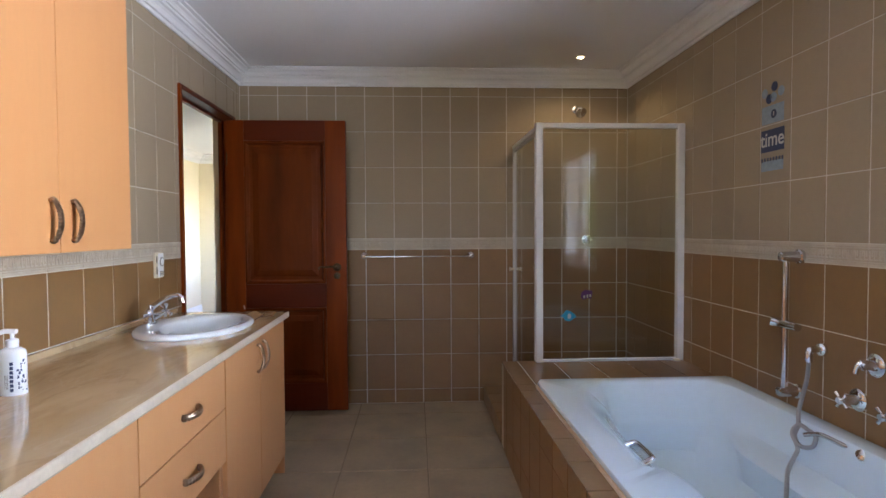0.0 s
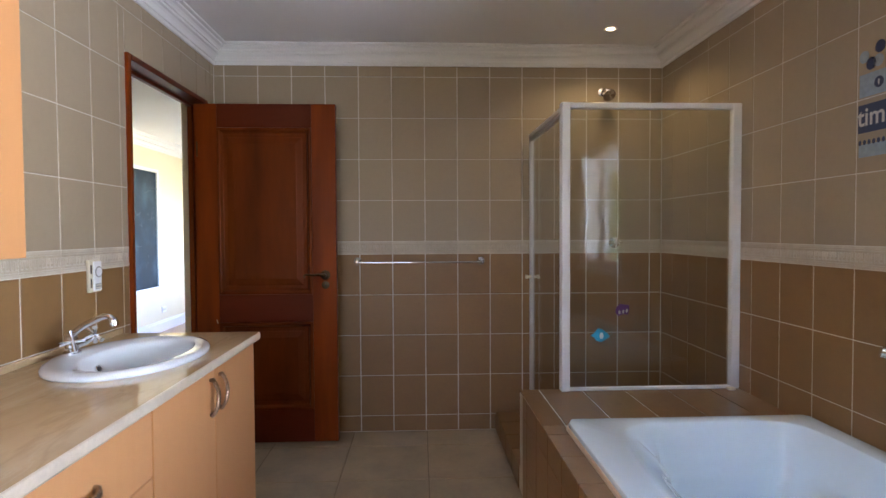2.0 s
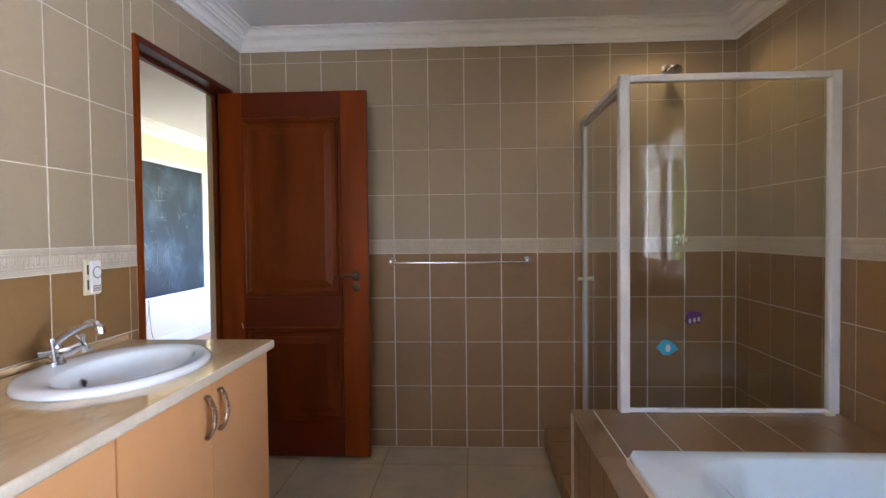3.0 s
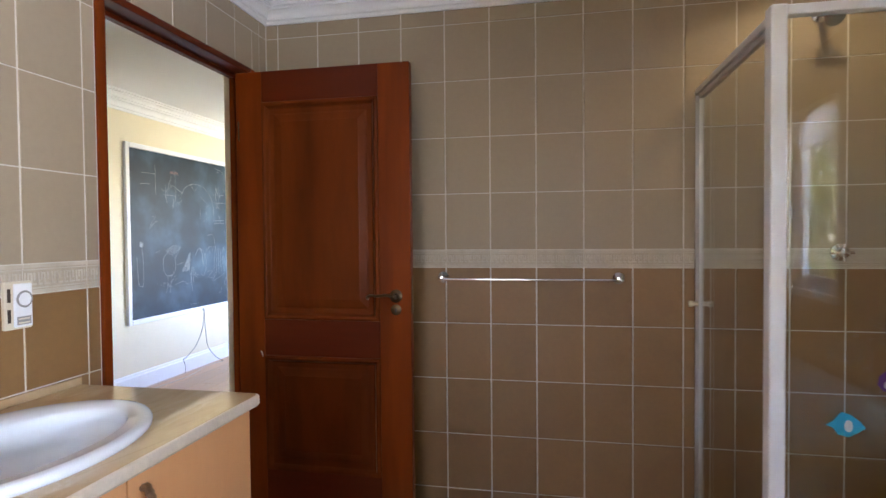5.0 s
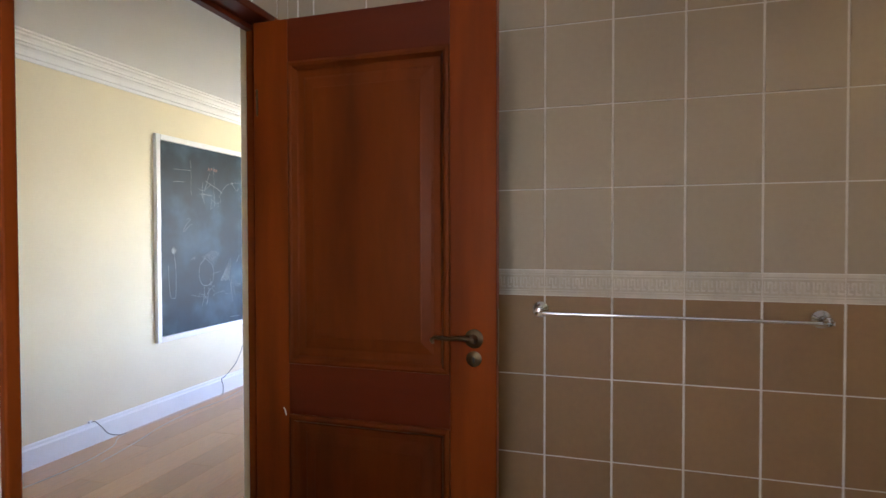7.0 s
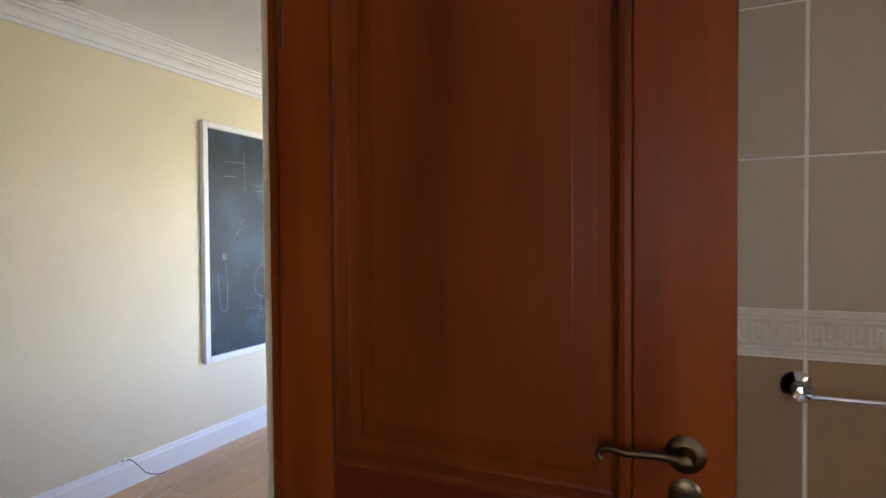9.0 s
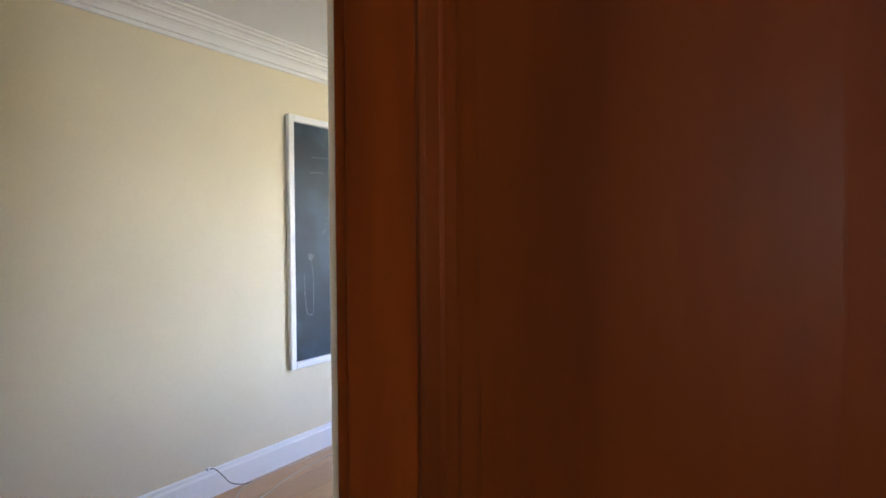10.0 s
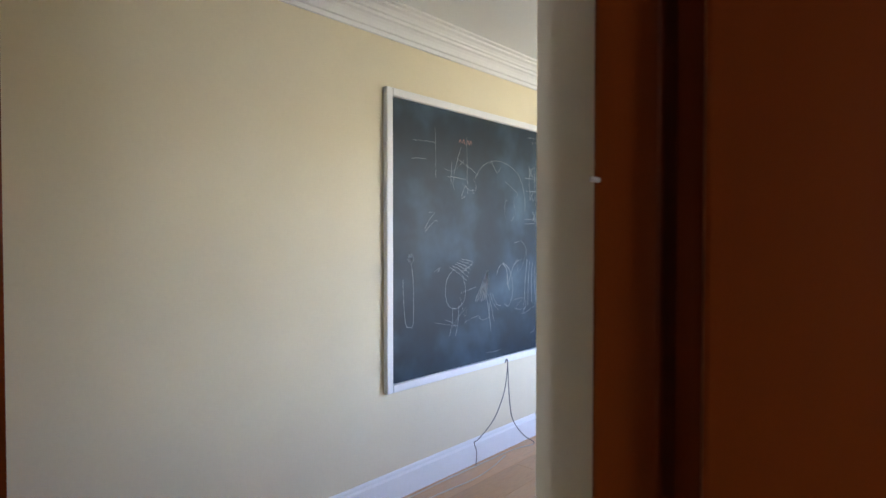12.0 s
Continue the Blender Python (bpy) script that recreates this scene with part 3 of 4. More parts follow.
rings = [[rim_point(p, 0.004, 0.484) for p in loop], [rim_point(p, 0, RZ - 0.010) for p in loop], [rim_point(p, 0.003, RZ - 0.003) for p in loop], [rim_point(p, 0.012, RZ) for p in loop]]
for z, plain, ledge in ((RZ, -0.004, -0.004), (RZ - 0.004, 0.006, 0.006), (RZ - 0.02, 0.016, 0.014), (0.44, 0.040, 0.030), (0.375, 0.060, 0.050), (0.355, 0.067, 0.085), (0.345, 0.072, 0.125), (0.325, 0.080, 0.150), (0.20, 0.125, 0.185), (0.145, 0.165, 0.21), (0.12, 0.23, 0.26)):
    ring = []
    for p, w in zip(loop, inward):
        a = ease(2.2, 2.04, p.x) * ease(-2.36, -2.28, p.y)
        k = ease(2.55, 2.72, p.x) * ease(-1.55, -1.85, p.y)
        side = ease(2.2, 2.06, p.x) * ease(-2.85, -2.65, p.y) * ease(-1.5, -1.7, p.y)
        q = p + w.lerp(Vector((1, 0, 0)), side) * (plain * (1 - k) + ledge * k + a * 0.9 * max(0.0, min(RZ - z, 0.11)))
        low = side * ease(0.40, 0.33, z)
        if z < 0.3:
            k = 0.66 if z > 0.18 else 0.56 if z > 0.13 else 0.44
            q = Vector((2.375 + (p.x - 2.375) * k, -2.165 + (p.y + 2.165) * (k + 0.26), 0))
            low = 0.0
        ring.append(Vector((q.x * (1 - low) + (2.11 + max(0.0, 0.345 - z) * 0.45) * low, q.y, z)))
    rings.append(ring)
part("tub_shell", loft(rings, cap1=True), M_ACRYL, bath, smooth=35)
# Beige bead where the rim meets the ledge.
bead = [[rim_point(p, g, z) for p in loop] for g, z in ((-0.007, 0.4865), (-0.005, 0.495), (-0.001, 0.500), (0.003, 0.4995))]
part("rim_bead", loft(bead), M_RIMBEAD, bath, "beige bead along the foot of the rim", smooth=60)
part("grab_handle", tube(curve([(1.985, -2.105, 0.478), (2.03, -2.115, 0.497), (2.046, -2.13, 0.497), (2.052, -2.22, 0.492), (2.042, -2.24, 0.490), (1.99, -2.25, 0.47)], 6), 0.0095, 10), M_CHROME, bath, "chrome grab handle", smooth=60)
part("drain", lathe([(0.003, 0), (0.032, 0), (0.033, 0.003), (0.020, 0.004), (0.003, 0.003)], pose(2.40, -2.55, 0.121), 20), M_CHROME, bath, smooth=40)


# ---- bath fittings on the wall ----
def wall_rose(bm, y, z, r=0.036, out=0.012):
    return lathe([(0.004, 0), (r, 0), (r, out * 0.4), (r * 0.85, out * 0.8), (r * 0.5, out), (0.004, out)], facing((XR - 0.0005, y, z), (-1, 0, 0)), 24, bm)


slide = thing("shower_slide_rail", (2.76, -1.840, 0.58), "chrome slide rail for a hand shower on the tiled wall", "slide rail")
part("rod", tube([(2.76, -1.840, 0.565), (2.76, -1.840, 1.145)], 0.0115, 14), M_CHROME, slide, smooth=60)
for z in (1.127, 0.584):
    bm = lathe([(0.003, 0), (0.029, 0), (0.029, 0.012), (0.022, 0.016), (0.021, 0.060), (0.019, 0.085), (0.010, 0.090), (0.003, 0.090)], facing((XR - 0.0005, -1.840, z), (-1, 0, 0)), 22)
    part("bracket", bm, M_CHROME, slide, smooth=40)
bm = tube([(2.76, -1.80, 0.856), (2.76, -1.915, 0.856)], 0.0165, 14)
tube([(2.76, -1.80, 0.856), (2.735, -1.785, 0.862)], 0.018, 12, bm, taper=[1, 1.15])
part("slider", bm, M_CHROME, slide, smooth=50)

hose = thing("hand_shower", (2.80, -1.91, 0.76), "chrome hand shower with knotted metal hose lying on the bath rim", "hand shower")
bm = wall_rose(bmesh.new(), -1.968, 0.780, 0.026, 0.02)
tube(curve([(XR, -1.968, 0.780), (2.775, -1.970, 0.780), (2.765, -1.972, 0.765), (2.765, -1.972, 0.735)], 5), 0.013, 12, bm)
part("wall_elbow", bm, M_CHROME, hose, smooth=50)
line = curve([(2.765, -1.972, 0.74), (2.762, -1.968, 0.67), (2.752, -1.955, 0.59), (2.742, -1.952, 0.535), (2.725, -1.975, 0.495), (2.70, -1.992, 0.462), (2.69, -2.035, 0.440), (2.70, -2.085, 0.455), (2.712, -2.085, 0.492), (2.715, -2.045, 0.500),
              (2.71, -2.00, 0.505), (2.695, -1.985, 0.470), (2.685, -2.03, 0.430), (2.672, -2.03, 0.395), (2.64, -2.045, 0.355), (2.59, -2.11, 0.325), (2.54, -2.18, 0.27), (2.50, -2.24, 0.165), (2.42, -2.34, 0.135)], 9)
part("hose", tube(line, 0.0078, 10), M_HOSE, hose, "ribbed metal hose", smooth=60)
pts = curve([(2.70, -2.045, 0.484), (2.71, -2.075, 0.497), (2.715, -2.115, 0.507), (2.735, -2.19, 0.499), (2.752, -2.245, 0.496)], 6)
part("handle", tube(pts, 0.0085, 12), M_CHROME, hose, smooth=60)
part("spray_head", lathe([(0.003, 0), (0.020, 0), (0.026, 0.010), (0.025, 0.020), (0.014, 0.028), (0.003, 0.030)], facing((2.752, -2.262, 0.486), (-0.55, -0.3, 0.75)), 20), M_CHROME, hose, smooth=40)

mixer = thing("bath_mixer", (XR, -2.198, 0.774), "chrome lever diverter on a round rose on the tiled wall", "tap")
part("rose", wall_rose(bmesh.new(), -2.215, 0.778, 0.040, 0.014), M_CHROME, mixer, smooth=40)
part("body", tube(curve([(XR - 0.01, -2.215, 0.778), (XR - 0.030, -2.213, 0.780), (XR - 0.048, -2.208, 0.778)], 4), 0.017, 14, taper=[1.15, 1.1, 1.0, 0.95, 0.9, 0.95, 1.0, 1.05, 1.05]), M_CHROME, mixer, smooth=50)
part("lever", tube(curve([(XR - 0.044, -2.207, 0.786), (XR - 0.054, -2.202, 0.778), (XR - 0.058, -2.198, 0.764), (XR - 0.060, -2.196, 0.748)], 5), 0.0088, 10), M_CHROME, mixer, smooth=50)


def cross_tap(y, z):
    t = thing("bath_tap", (XR, y, z), "chrome cross-head wall tap above the bath", "tap", "bath taps")
    part("rose", wall_rose(bmesh.new(), y, z, 0.040, 0.014), M_CHROME, t, smooth=40)
    part("spindle", lathe([(0.003, 0), (0.020, 0), (0.016, 0.02), (0.012, 0.04), (0.014, 0.062), (0.010, 0.068), (0.003, 0.068)], facing((XR - 0.01, y, z), (-1, 0, 0)), 16), M_CHROME, t, smooth=40)
    x = XR - 0.062
    for a in (40, 130, 220, 310):
        c, s = math.cos(radians(a)), math.sin(radians(a))
        part("cross_arm", tube([(x, y, z), (x, y + 0.020 * c, z + 0.020 * s), (x, y + 0.034 * c, z + 0.034 * s)], 0.0058, 9, taper=[0.8, 0.9, 1.25]), M_CHROME, t, smooth=50)
    return t


cross_tap(-2.142, 0.640)
cross_tap(-2.318, 0.640)

# ---- shower enclosure ----
shower = thing("shower_enclosure", (1.98, SHY, DKZ), "glass shower enclosure with white frame standing on the tiled ledge", "shower enclosure")
TZ = 1.842
part("corner_post", box(1.962, 2.003, SHY - 0.024, SHY + 0.024, DKZ, TZ, 0.005), M_ALU, shower)
part("wall_post", box(2.781, XR - 0.001, SHY - 0.018, SHY + 0.018, DKZ, TZ, 0.004), M_ALU, shower)
part("top_rail", box(2.003, 2.781, SHY - 0.016, SHY + 0.016, TZ - 0.028, TZ, 0.004), M_ALU, shower)
part("bottom_rail", box(2.003, 2.781, SHY - 0.012, SHY + 0.012, DKZ, DKZ + 0.014, 0.003), M_ALU, shower)
pane = part("front_pane", box(2.000, 2.783, SHY - 0.003, SHY + 0.003, DKZ + 0.012, TZ - 0.026), M_GLASS, shower)
pane.visible_shadow = False
SX = 1.996
part("side_top_rail", box(SX - 0.014, SX + 0.014, SHY + 0.024, -0.004, TZ - 0.024, TZ, 0.003), M_ALU, shower)
part("side_bottom_rail", box(SX - 0.014, SX + 0.014, SHY + 0.032, -0.004, 0.113, 0.135, 0.003), M_ALU, shower)
part("wall_channel", box(SX - 0.012, SX + 0.012, -0.026, -0.001, 0.137, TZ - 0.026, 0.003), M_SILVER, shower)
door = part("shower_door", surround(bmesh.new(), SX - 0.010, SX + 0.010, SHY + 0.032, -0.034, 0.139, TZ - 0.028, 0.020, 0.003), M_SILVER, shower, "satin aluminium framed glass door")
pane = part("door_pane", box(SX - 0.003, SX + 0.003, SHY + 0.048, -0.052, 0.155, TZ - 0.045), M_GLASS, door)
pane.visible_shadow = False
for s in (-1, 1):
    bm = lathe([(0.003, 0), (0.010, 0), (0.009, 0.018), (0.013, 0.022), (0.013, 0.034), (0.003, 0.036)], facing((SX + s * 0.010, -0.045, 0.962), (s, 0, 0)), 14)
    part("knob", bm, M_IVORY, door, "ivory plastic door knob", smooth=40)
part("foot_clip", box(2.755, 2.79, SHY - 0.045, SHY - 0.020, DKZ, DKZ + 0.012, 0.003), M_IVORY, shower)


def sticker(outline, m, thick, material, name, parent, label=""):
    """A thin cut-out: outline in the local xy plane of m, face along local z."""
    k = len(outline)
    bm = loft([[m @ Vector((a, b, 0)) for a, b in outline], [m @ Vector((a, b, thick)) for a, b in outline]], cap0=True, cap1=True)
    return part(name, bm, material, parent, label)


def disc(cx, cy, r, n=16, ry=None):
    return [(cx + r * math.cos(2 * math.pi * i / n), cy + (ry or r) * math.sin(2 * math.pi * i / n)) for i in range(n)]


pz = pose(2.152, SHY - 0.0032, 0.746, 90, 0, 0)
st = thing("fish_sticker", (2.152, SHY, 0.746), "teal leaf-shaped sticker on the shower glass", "sticker")
sticker([(-0.048, 0.0), (-0.030, 0.012), (-0.012, 0.036), (0.010, 0.030), (0.034, 0.012), (0.046, -0.004), (0.030, -0.016), (0.006, -0.030), (-0.018, -0.024), (-0.030, -0.006)], pz, 0.001, M_TEAL, "sticker_body", st)
sticker(disc(0.006, 0.0, 0.010, 12, 0.016), pz @ pose(0, 0, 0.0011), 0.0006, M_VWHITE, "sticker_spot", st)
pz = pose(2.258, SHY - 0.0032, 0.867, 90, 0, 0)
st = thing("flower_sticker", (2.258, SHY, 0.867), "purple and white blot-shaped sticker on the shower glass", "sticker")
sticker([(-0.030, 0.012), (-0.010, 0.030), (0.012, 0.026), (0.032, 0.024), (0.034, 0.002), (0.026, -0.022), (0.004, -0.018), (-0.020, -0.028), (-0.034, -0.010)], pz, 0.001, M_PURPLE, "sticker_body", st)
for cx in (-0.014, 0.004, 0.021):
    sticker(disc(cx, -0.008 + 0.2 * cx, 0.0055, 10, 0.010), pz @ pose(0, 0, 0.0011), 0.0006, M_VWHITE, "sticker_spot", st)

head = thing("wall_shower", (2.44, 0, 2.09), "round chrome shower head on a short wall arm", "shower head")
bm = lathe([(0.003, 0), (0.026, 0), (0.026, 0.004), (0.016, 0.010), (0.003, 0.010)], facing((2.44, -0.0005, 2.105), (0, -1, 0)), 20)
tube(curve([(2.44, -0.004, 2.105), (2.44, -0.05, 2.110), (2.44, -0.085, 2.092)], 5), 0.0105, 10, bm)
part("arm", bm, M_CHROME, head, smooth=45)
part("rose_head", lathe([(0.003, 0), (0.013, 0), (0.016, 0.012), (0.013, 0.022), (0.022, 0.030), (0.038, 0.050), (0.041, 0.062), (0.036, 0.066), (0.003, 0.064)], facing((2.44, -0.080, 2.098), (0.05, -0.75, -0.66)), 24), M_CHROME, head, smooth=40)
valve = thing("shower_valve", (2.52, 0, 1.17), "round chrome shower tap on the tiled wall", "tap")
part("rose", lathe([(0.003, 0), (0.036, 0), (0.034, 0.008), (0.020, 0.012), (0.018, 0.05), (0.003, 0.052)], facing((2.52, -0.0005, 1.17), (0, -1, 0)), 22), M_CHROME, valve, smooth=40)
for a in (0, 90, 180, 270):
    c, s = math.cos(radians(a)), math.sin(radians(a))
    part("cross_arm", tube([(2.52, -0.045, 1.17), (2.52 + 0.034 * c, -0.045, 1.17 + 0.034 * s)], 0.006, 9), M_CHROME, valve, smooth=50)

# ---- towel rail ----
rail = thing("towel_rail", (1.3, -0.04, 1.06), "thin chrome towel rail on round wall mounts", "towel rail")
part("bar", tube([(0.905, -0.052, 1.056), (1.695, -0.052, 1.056)], 0.0052, 12), M_CHROME, rail, smooth=60)
for x in (0.918, 1.680):
    bm = lathe([(0.003, 0), (0.024, 0), (0.025, 0.004), (0.019, 0.010), (0.012, 0.016), (0.010, 0.045), (0.013, 0.050), (0.012, 0.060), (0.003, 0.062)], facing((x, -0.0005, 1.061), (0, -1, 0)), 22)
    part("wall_mount", bm, M_CHROME, rail, smooth=40)

# ---- vanity: cabinets, worktop, basin, tap ----
CF, CT = 0.607, 0.800     # cabinet fronts, underside of the worktop


def bow_handle(parent, centre, along, length, material, out=(1, 0, 0)):
    """A bowed, ribbed handle along z or y."""
    c, a, o = Vector(centre), Vector(along), Vector(out)
    pts = [c + a * (length * (t - 0.5)) + o * (0.004 + 0.024 * math.sin(math.pi * t) ** 0.7) for t in (i / 24 for i in range(25))]
    bm = tube(pts, 0.0052, 8, taper=[1.0 + (0.28 if i % 2 else 0.0) for i in range(25)])
    for e in (-0.5, 0.5):
        tube([c + a * length * e + a * (-0.01 * e), c + a * length * e + a * (-0.01 * e) + o * 0.010], 0.0065, 8, bm)
    side = a.cross(o).normalized()
    bmesh.ops.transform(bm, matrix=Matrix.Translation(c) @ Matrix.Scale(1.7, 4, side) @ Matrix.Translation(-c), verts=bm.verts)
    return part("handle", bm, material, parent, "ribbed dark pewter bow handle")


cab = thing("vanity_cabinet", (0.33, -1.56, 0), "light maple two-door vanity cabinet under the basin", "cabinet")
bm = bmesh.new()
for c in ((XL + 0.002, CF - 0.02, -2.0, -1.984, 0.09, CT), (XL + 0.002, CF - 0.004, -1.137, -1.121, 0.0, CT), (XL + 0.002, CF - 0.02, -1.984, -1.137, 0.09, 0.106), (XL + 0.002, XL + 0.01, -1.984, -1.137, 0.106, CT), (CF - 0.09, CF - 0.075, -2.0, -1.137, 0, 0.09)):
    box(*c, bm=bm)
part("carcass", bm, M_LAMWOOD, cab)
for y0, y1, hy in ((-1.998, -1.5625, -1.602), (-1.5595, -1.123, -1.520)):
    d = part("door", box(CF - 0.018, CF, y0, y1, 0.095, CT - 0.006, 0.002), M_LAMWOOD, cab)
    bow_handle(d, (CF, hy, 0.70), (0, 0, 1), 0.125, M_PEWTER)

cab = thing("drawer_unit", (0.33, -2.31, 0), "light maple unit with two drawers over an open recess", "cabinet")
bm = bmesh.new()
for c in ((XL + 0.002, CF - 0.02, -2.620, -2.604, 0.0, CT), (XL + 0.002, CF - 0.02, -2.018, -2.002, 0.0, CT), (XL + 0.002, CF - 0.02, -2.604, -2.018, 0.415, 0.430), (XL + 0.002, XL + 0.01, -2.604, -2.018, 0, CT)):
    box(*c, bm=bm)
part("carcass", bm, M_LAMWOOD, cab)
for z0, z1, hz in ((0.616, CT - 0.006, 0.70), (0.425, 0.612, 0.512)):
    d = part("drawer", box(CF - 0.018, CF, -2.618, -2.005, z0, z1, 0.002), M_LAMWOOD, cab)
    bow_handle(d, (CF, -2.315, hz), (0, 1, 0), 0.115, M_PEWTER)

cab = thing("vanity_side_cabinet", (0.33, -3.1, 0), "light maple vanity cabinet with plain doors", "cabinet")
bm = bmesh.new()
for c in ((XL + 0.002, CF - 0.02, -3.598, -3.582, 0.0, CT), (XL + 0.002, CF - 0.02, -2.640, -2.624, 0.0, CT), (XL + 0.002, CF - 0.02, -3.582, -2.640, 0.09, 0.106), (XL + 0.002, XL + 0.01, -3.582, -2.640, 0.106, CT), (CF - 0.09, CF - 0.075, -3.582, -2.640, 0, 0.09)):
    box(*c, bm=bm)
part("carcass", bm, M_LAMWOOD, cab)
for y0, y1 in ((-3.596, -3.112), (-3.108, -2.622)):
    part("door", box(CF - 0.018, CF, y0, y1, 0.095, CT - 0.006, 0.002), M_LAMWOOD, cab)

UF, UZ = 0.272, 1.180
up = thing("wall_cabinet", (0.17, -2.35, UZ), "light maple two-door wall cabinet above the worktop", "cabinet")
part("carcass", box(XL + 0.002, UF - 0.018, -2.745, -1.957, UZ + 0.002, 2.215, 0.001, 1), M_LAMWOOD, up)
for y0, y1, hy in ((-2.745, -2.3525, -2.390), (-2.3495, -1.955, -2.292)):
    d = part("door", box(UF - 0.017, UF, y0, y1, UZ, 2.22, 0.002), M_LAMWOOD, up)
    bow_handle(d, (UF, hy, 1.272), (0, 0, 1), 0.125, M_PEWTER)

# worktop with the basin's cut-out
BC, BRY, BRX = Vector((0.350, -1.585, 0)), 0.310, 0.224
WX0, WX1, WYN, WYF, WT = XL + 0.001, 0.636, -3.6, -1.108, 0.831
bm = bmesh.new()
corner = [(WX0, WYN), (WX1, WYN)] + [(WX1 - 0.02 + 0.02 * math.cos(a), WYF - 0.02 + 0.02 * math.sin(a)) for a in (math.pi / 2 * i / 6 for i in range(7))] + [(WX0, WYF)]
hole = [(BC.x + (BRX - 0.02) * math.cos(2 * math.pi * i / 40), BC.y + (BRY - 0.02) * math.sin(2 * math.pi * i / 40)) for i in range(40)]
edges, outer = [], []
for ring, inset in ((corner, True), (hole, False)):
    vs = [bm.verts.new((x - (0.006 if inset and x > 0.3 else 0), y - (0.006 if inset and y > -2 else 0), WT)) for x, y in ring]
    outer.append(vs)
    edges += [bm.edges.new((vs[i], vs[(i + 1) % len(vs)])) for i in range(len(vs))]
bmesh.ops.triangle_fill(bm, use_beauty=True, edges=edges)
top = part("worktop", bm, M_MARBLE)
tagged(top, "polished beige marble vanity worktop with darker veins", "worktop")
edge_rings = []
for dx, z in ((-0.006, WT), (-0.002, WT - 0.0015), (0.0, WT - 0.006), (0.0, WT - 0.024), (-0.003, WT - 0.029), (-0.012, WT - 0.031), (-0.10, WT - 0.031)):
    edge_rings.append([(x + (dx if x > 0.3 else 0), y + (dx if y > -2 else 0), z) for x, y in corner[1:]])
part("worktop_edge", loft(edge_rings, closed=False), M_MEDGE, top, "paler honed marble edge", smooth=30)
up_b = part("upstand", box(XL + 0.0005, XL + 0.014, WYN, WYF - 0.004, WT - 0.001, WT + 0.022, 0.003), M_MARBLE, top)

basin = thing("wash_basin", (BC.x, BC.y, WT), "white oval drop-in ceramic basin with chrome overflow", "basin")
rings = []
for k, z, sh in ((0.985, WT, 0), (1.0, WT + 0.004, 0), (0.998, WT + 0.012, 0), (0.975, WT + 0.019, 0), (0.93, WT + 0.022, 0), (0.88, WT + 0.021, 0.006), (0.80, WT + 0.018, 0.018), (0.775, WT + 0.012, 0.020), (0.75, WT - 0.01, 0.022), (0.71, WT - 0.05, 0.024), (0.62, WT - 0.095, 0.024), (0.46, WT - 0.125, 0.022), (0.2, WT - 0.138, 0.02), (0.06, WT - 0.142, 0.02)):
    rings.append([(BC.x + sh * 1.3 + (BRX * k - (0.035 if sh > 0.015 else 0) * k) * math.cos(a), BC.y + BRY * k * math.sin(a), z) for a in (2 * math.pi * i / 56 for i in range(56))])
part("bowl", loft(rings, cap1=True), M_CERAM, basin, smooth=50)
ovx = BC.x + 0.031 - (BRX * 0.72 - 0.025)
part("overflow", lathe([(0.003, 0.001), (0.008, 0.002), (0.013, 0.005), (0.015, 0.001), (0.014, -0.004)], facing((ovx + 0.004, BC.y - 0.02, WT - 0.032), (1, 0, 0.35)), 16), M_CHROME, basin, smooth=40)
# Black disc stands in for the dark inside the overflow.
part("overflow_hole", lathe([(0.002, 0), (0.0085, 0), (0.0085, 0.001)], facing((ovx + 0.0075, BC.y - 0.02, WT - 0.031), (1, 0, 0.35)), 14), M_BLACK, basin)
part("waste", lathe([(0.003, 0), (0.022, 0), (0.022, 0.003), (0.012, 0.004), (0.003, 0.003)], pose(BC.x + 0.026, BC.y, WT - 0.1425), 16), M_CHROME, basin, smooth=40)

tap = thing("basin_mixer", (0.155, -1.56, WT + 0.02), "chrome basin mixer with cross handles and curved spout", "tap")
tx, ty, tz = 0.158, -1.590, WT + 0.021
part("body", lathe([(0.003, -0.004), (0.027, -0.004), (0.027, 0.004), (0.020, 0.010), (0.019, 0.045), (0.016, 0.056), (0.008, 0.060), (0.003, 0.060)], pose(tx, ty, tz), 20), M_CHROME, tap, smooth=40)
pts = curve([(tx, ty, tz + 0.040), (tx + 0.010, ty, tz + 0.066), (tx + 0.045, ty, tz + 0.092), (tx + 0.095, ty, tz + 0.116), (tx + 0.120, ty, tz + 0.119), (tx + 0.133, ty, tz + 0.108), (tx + 0.137, ty, tz + 0.088)], 6)
part("spout", tube(pts, 0.0105, 12, taper=[1.15 - 0.28 * min(1, i / 24) + (0.4 if i > 29 else 0) for i in range(len(pts))]), M_CHROME, tap, smooth=60)
for s in (-1, 1):
    part("valve_arm", tube([(tx, ty, tz + 0.022), (tx + 0.020, ty + s * 0.034, tz + 0.032), (tx + 0.036, ty + s * 0.056, tz + 0.044)], 0.014, 12, taper=[1, 1.08, 0.8]), M_CHROME, tap, smooth=60)
    hub = Vector((tx + 0.040, ty + s * 0.061, tz + 0.048))
    axis = Vector((0.55, s, 0.45)).normalized()
    u = axis.cross(Vector((1, 0, 0))).normalized()
    w = axis.cross(u)
    for a in (20, 110, 200, 290):
        d = u * math.cos(radians(a)) + w * math.sin(radians(a))
        part("cross_arm", tube([hub, hub + d * 0.018, hub + d * 0.034], 0.0064, 8, taper=[0.9, 0.9, 1.35]), M_CHROME, tap, smooth=60)

# ---- soap bottle ----
bx, by = 0.266, -2.545
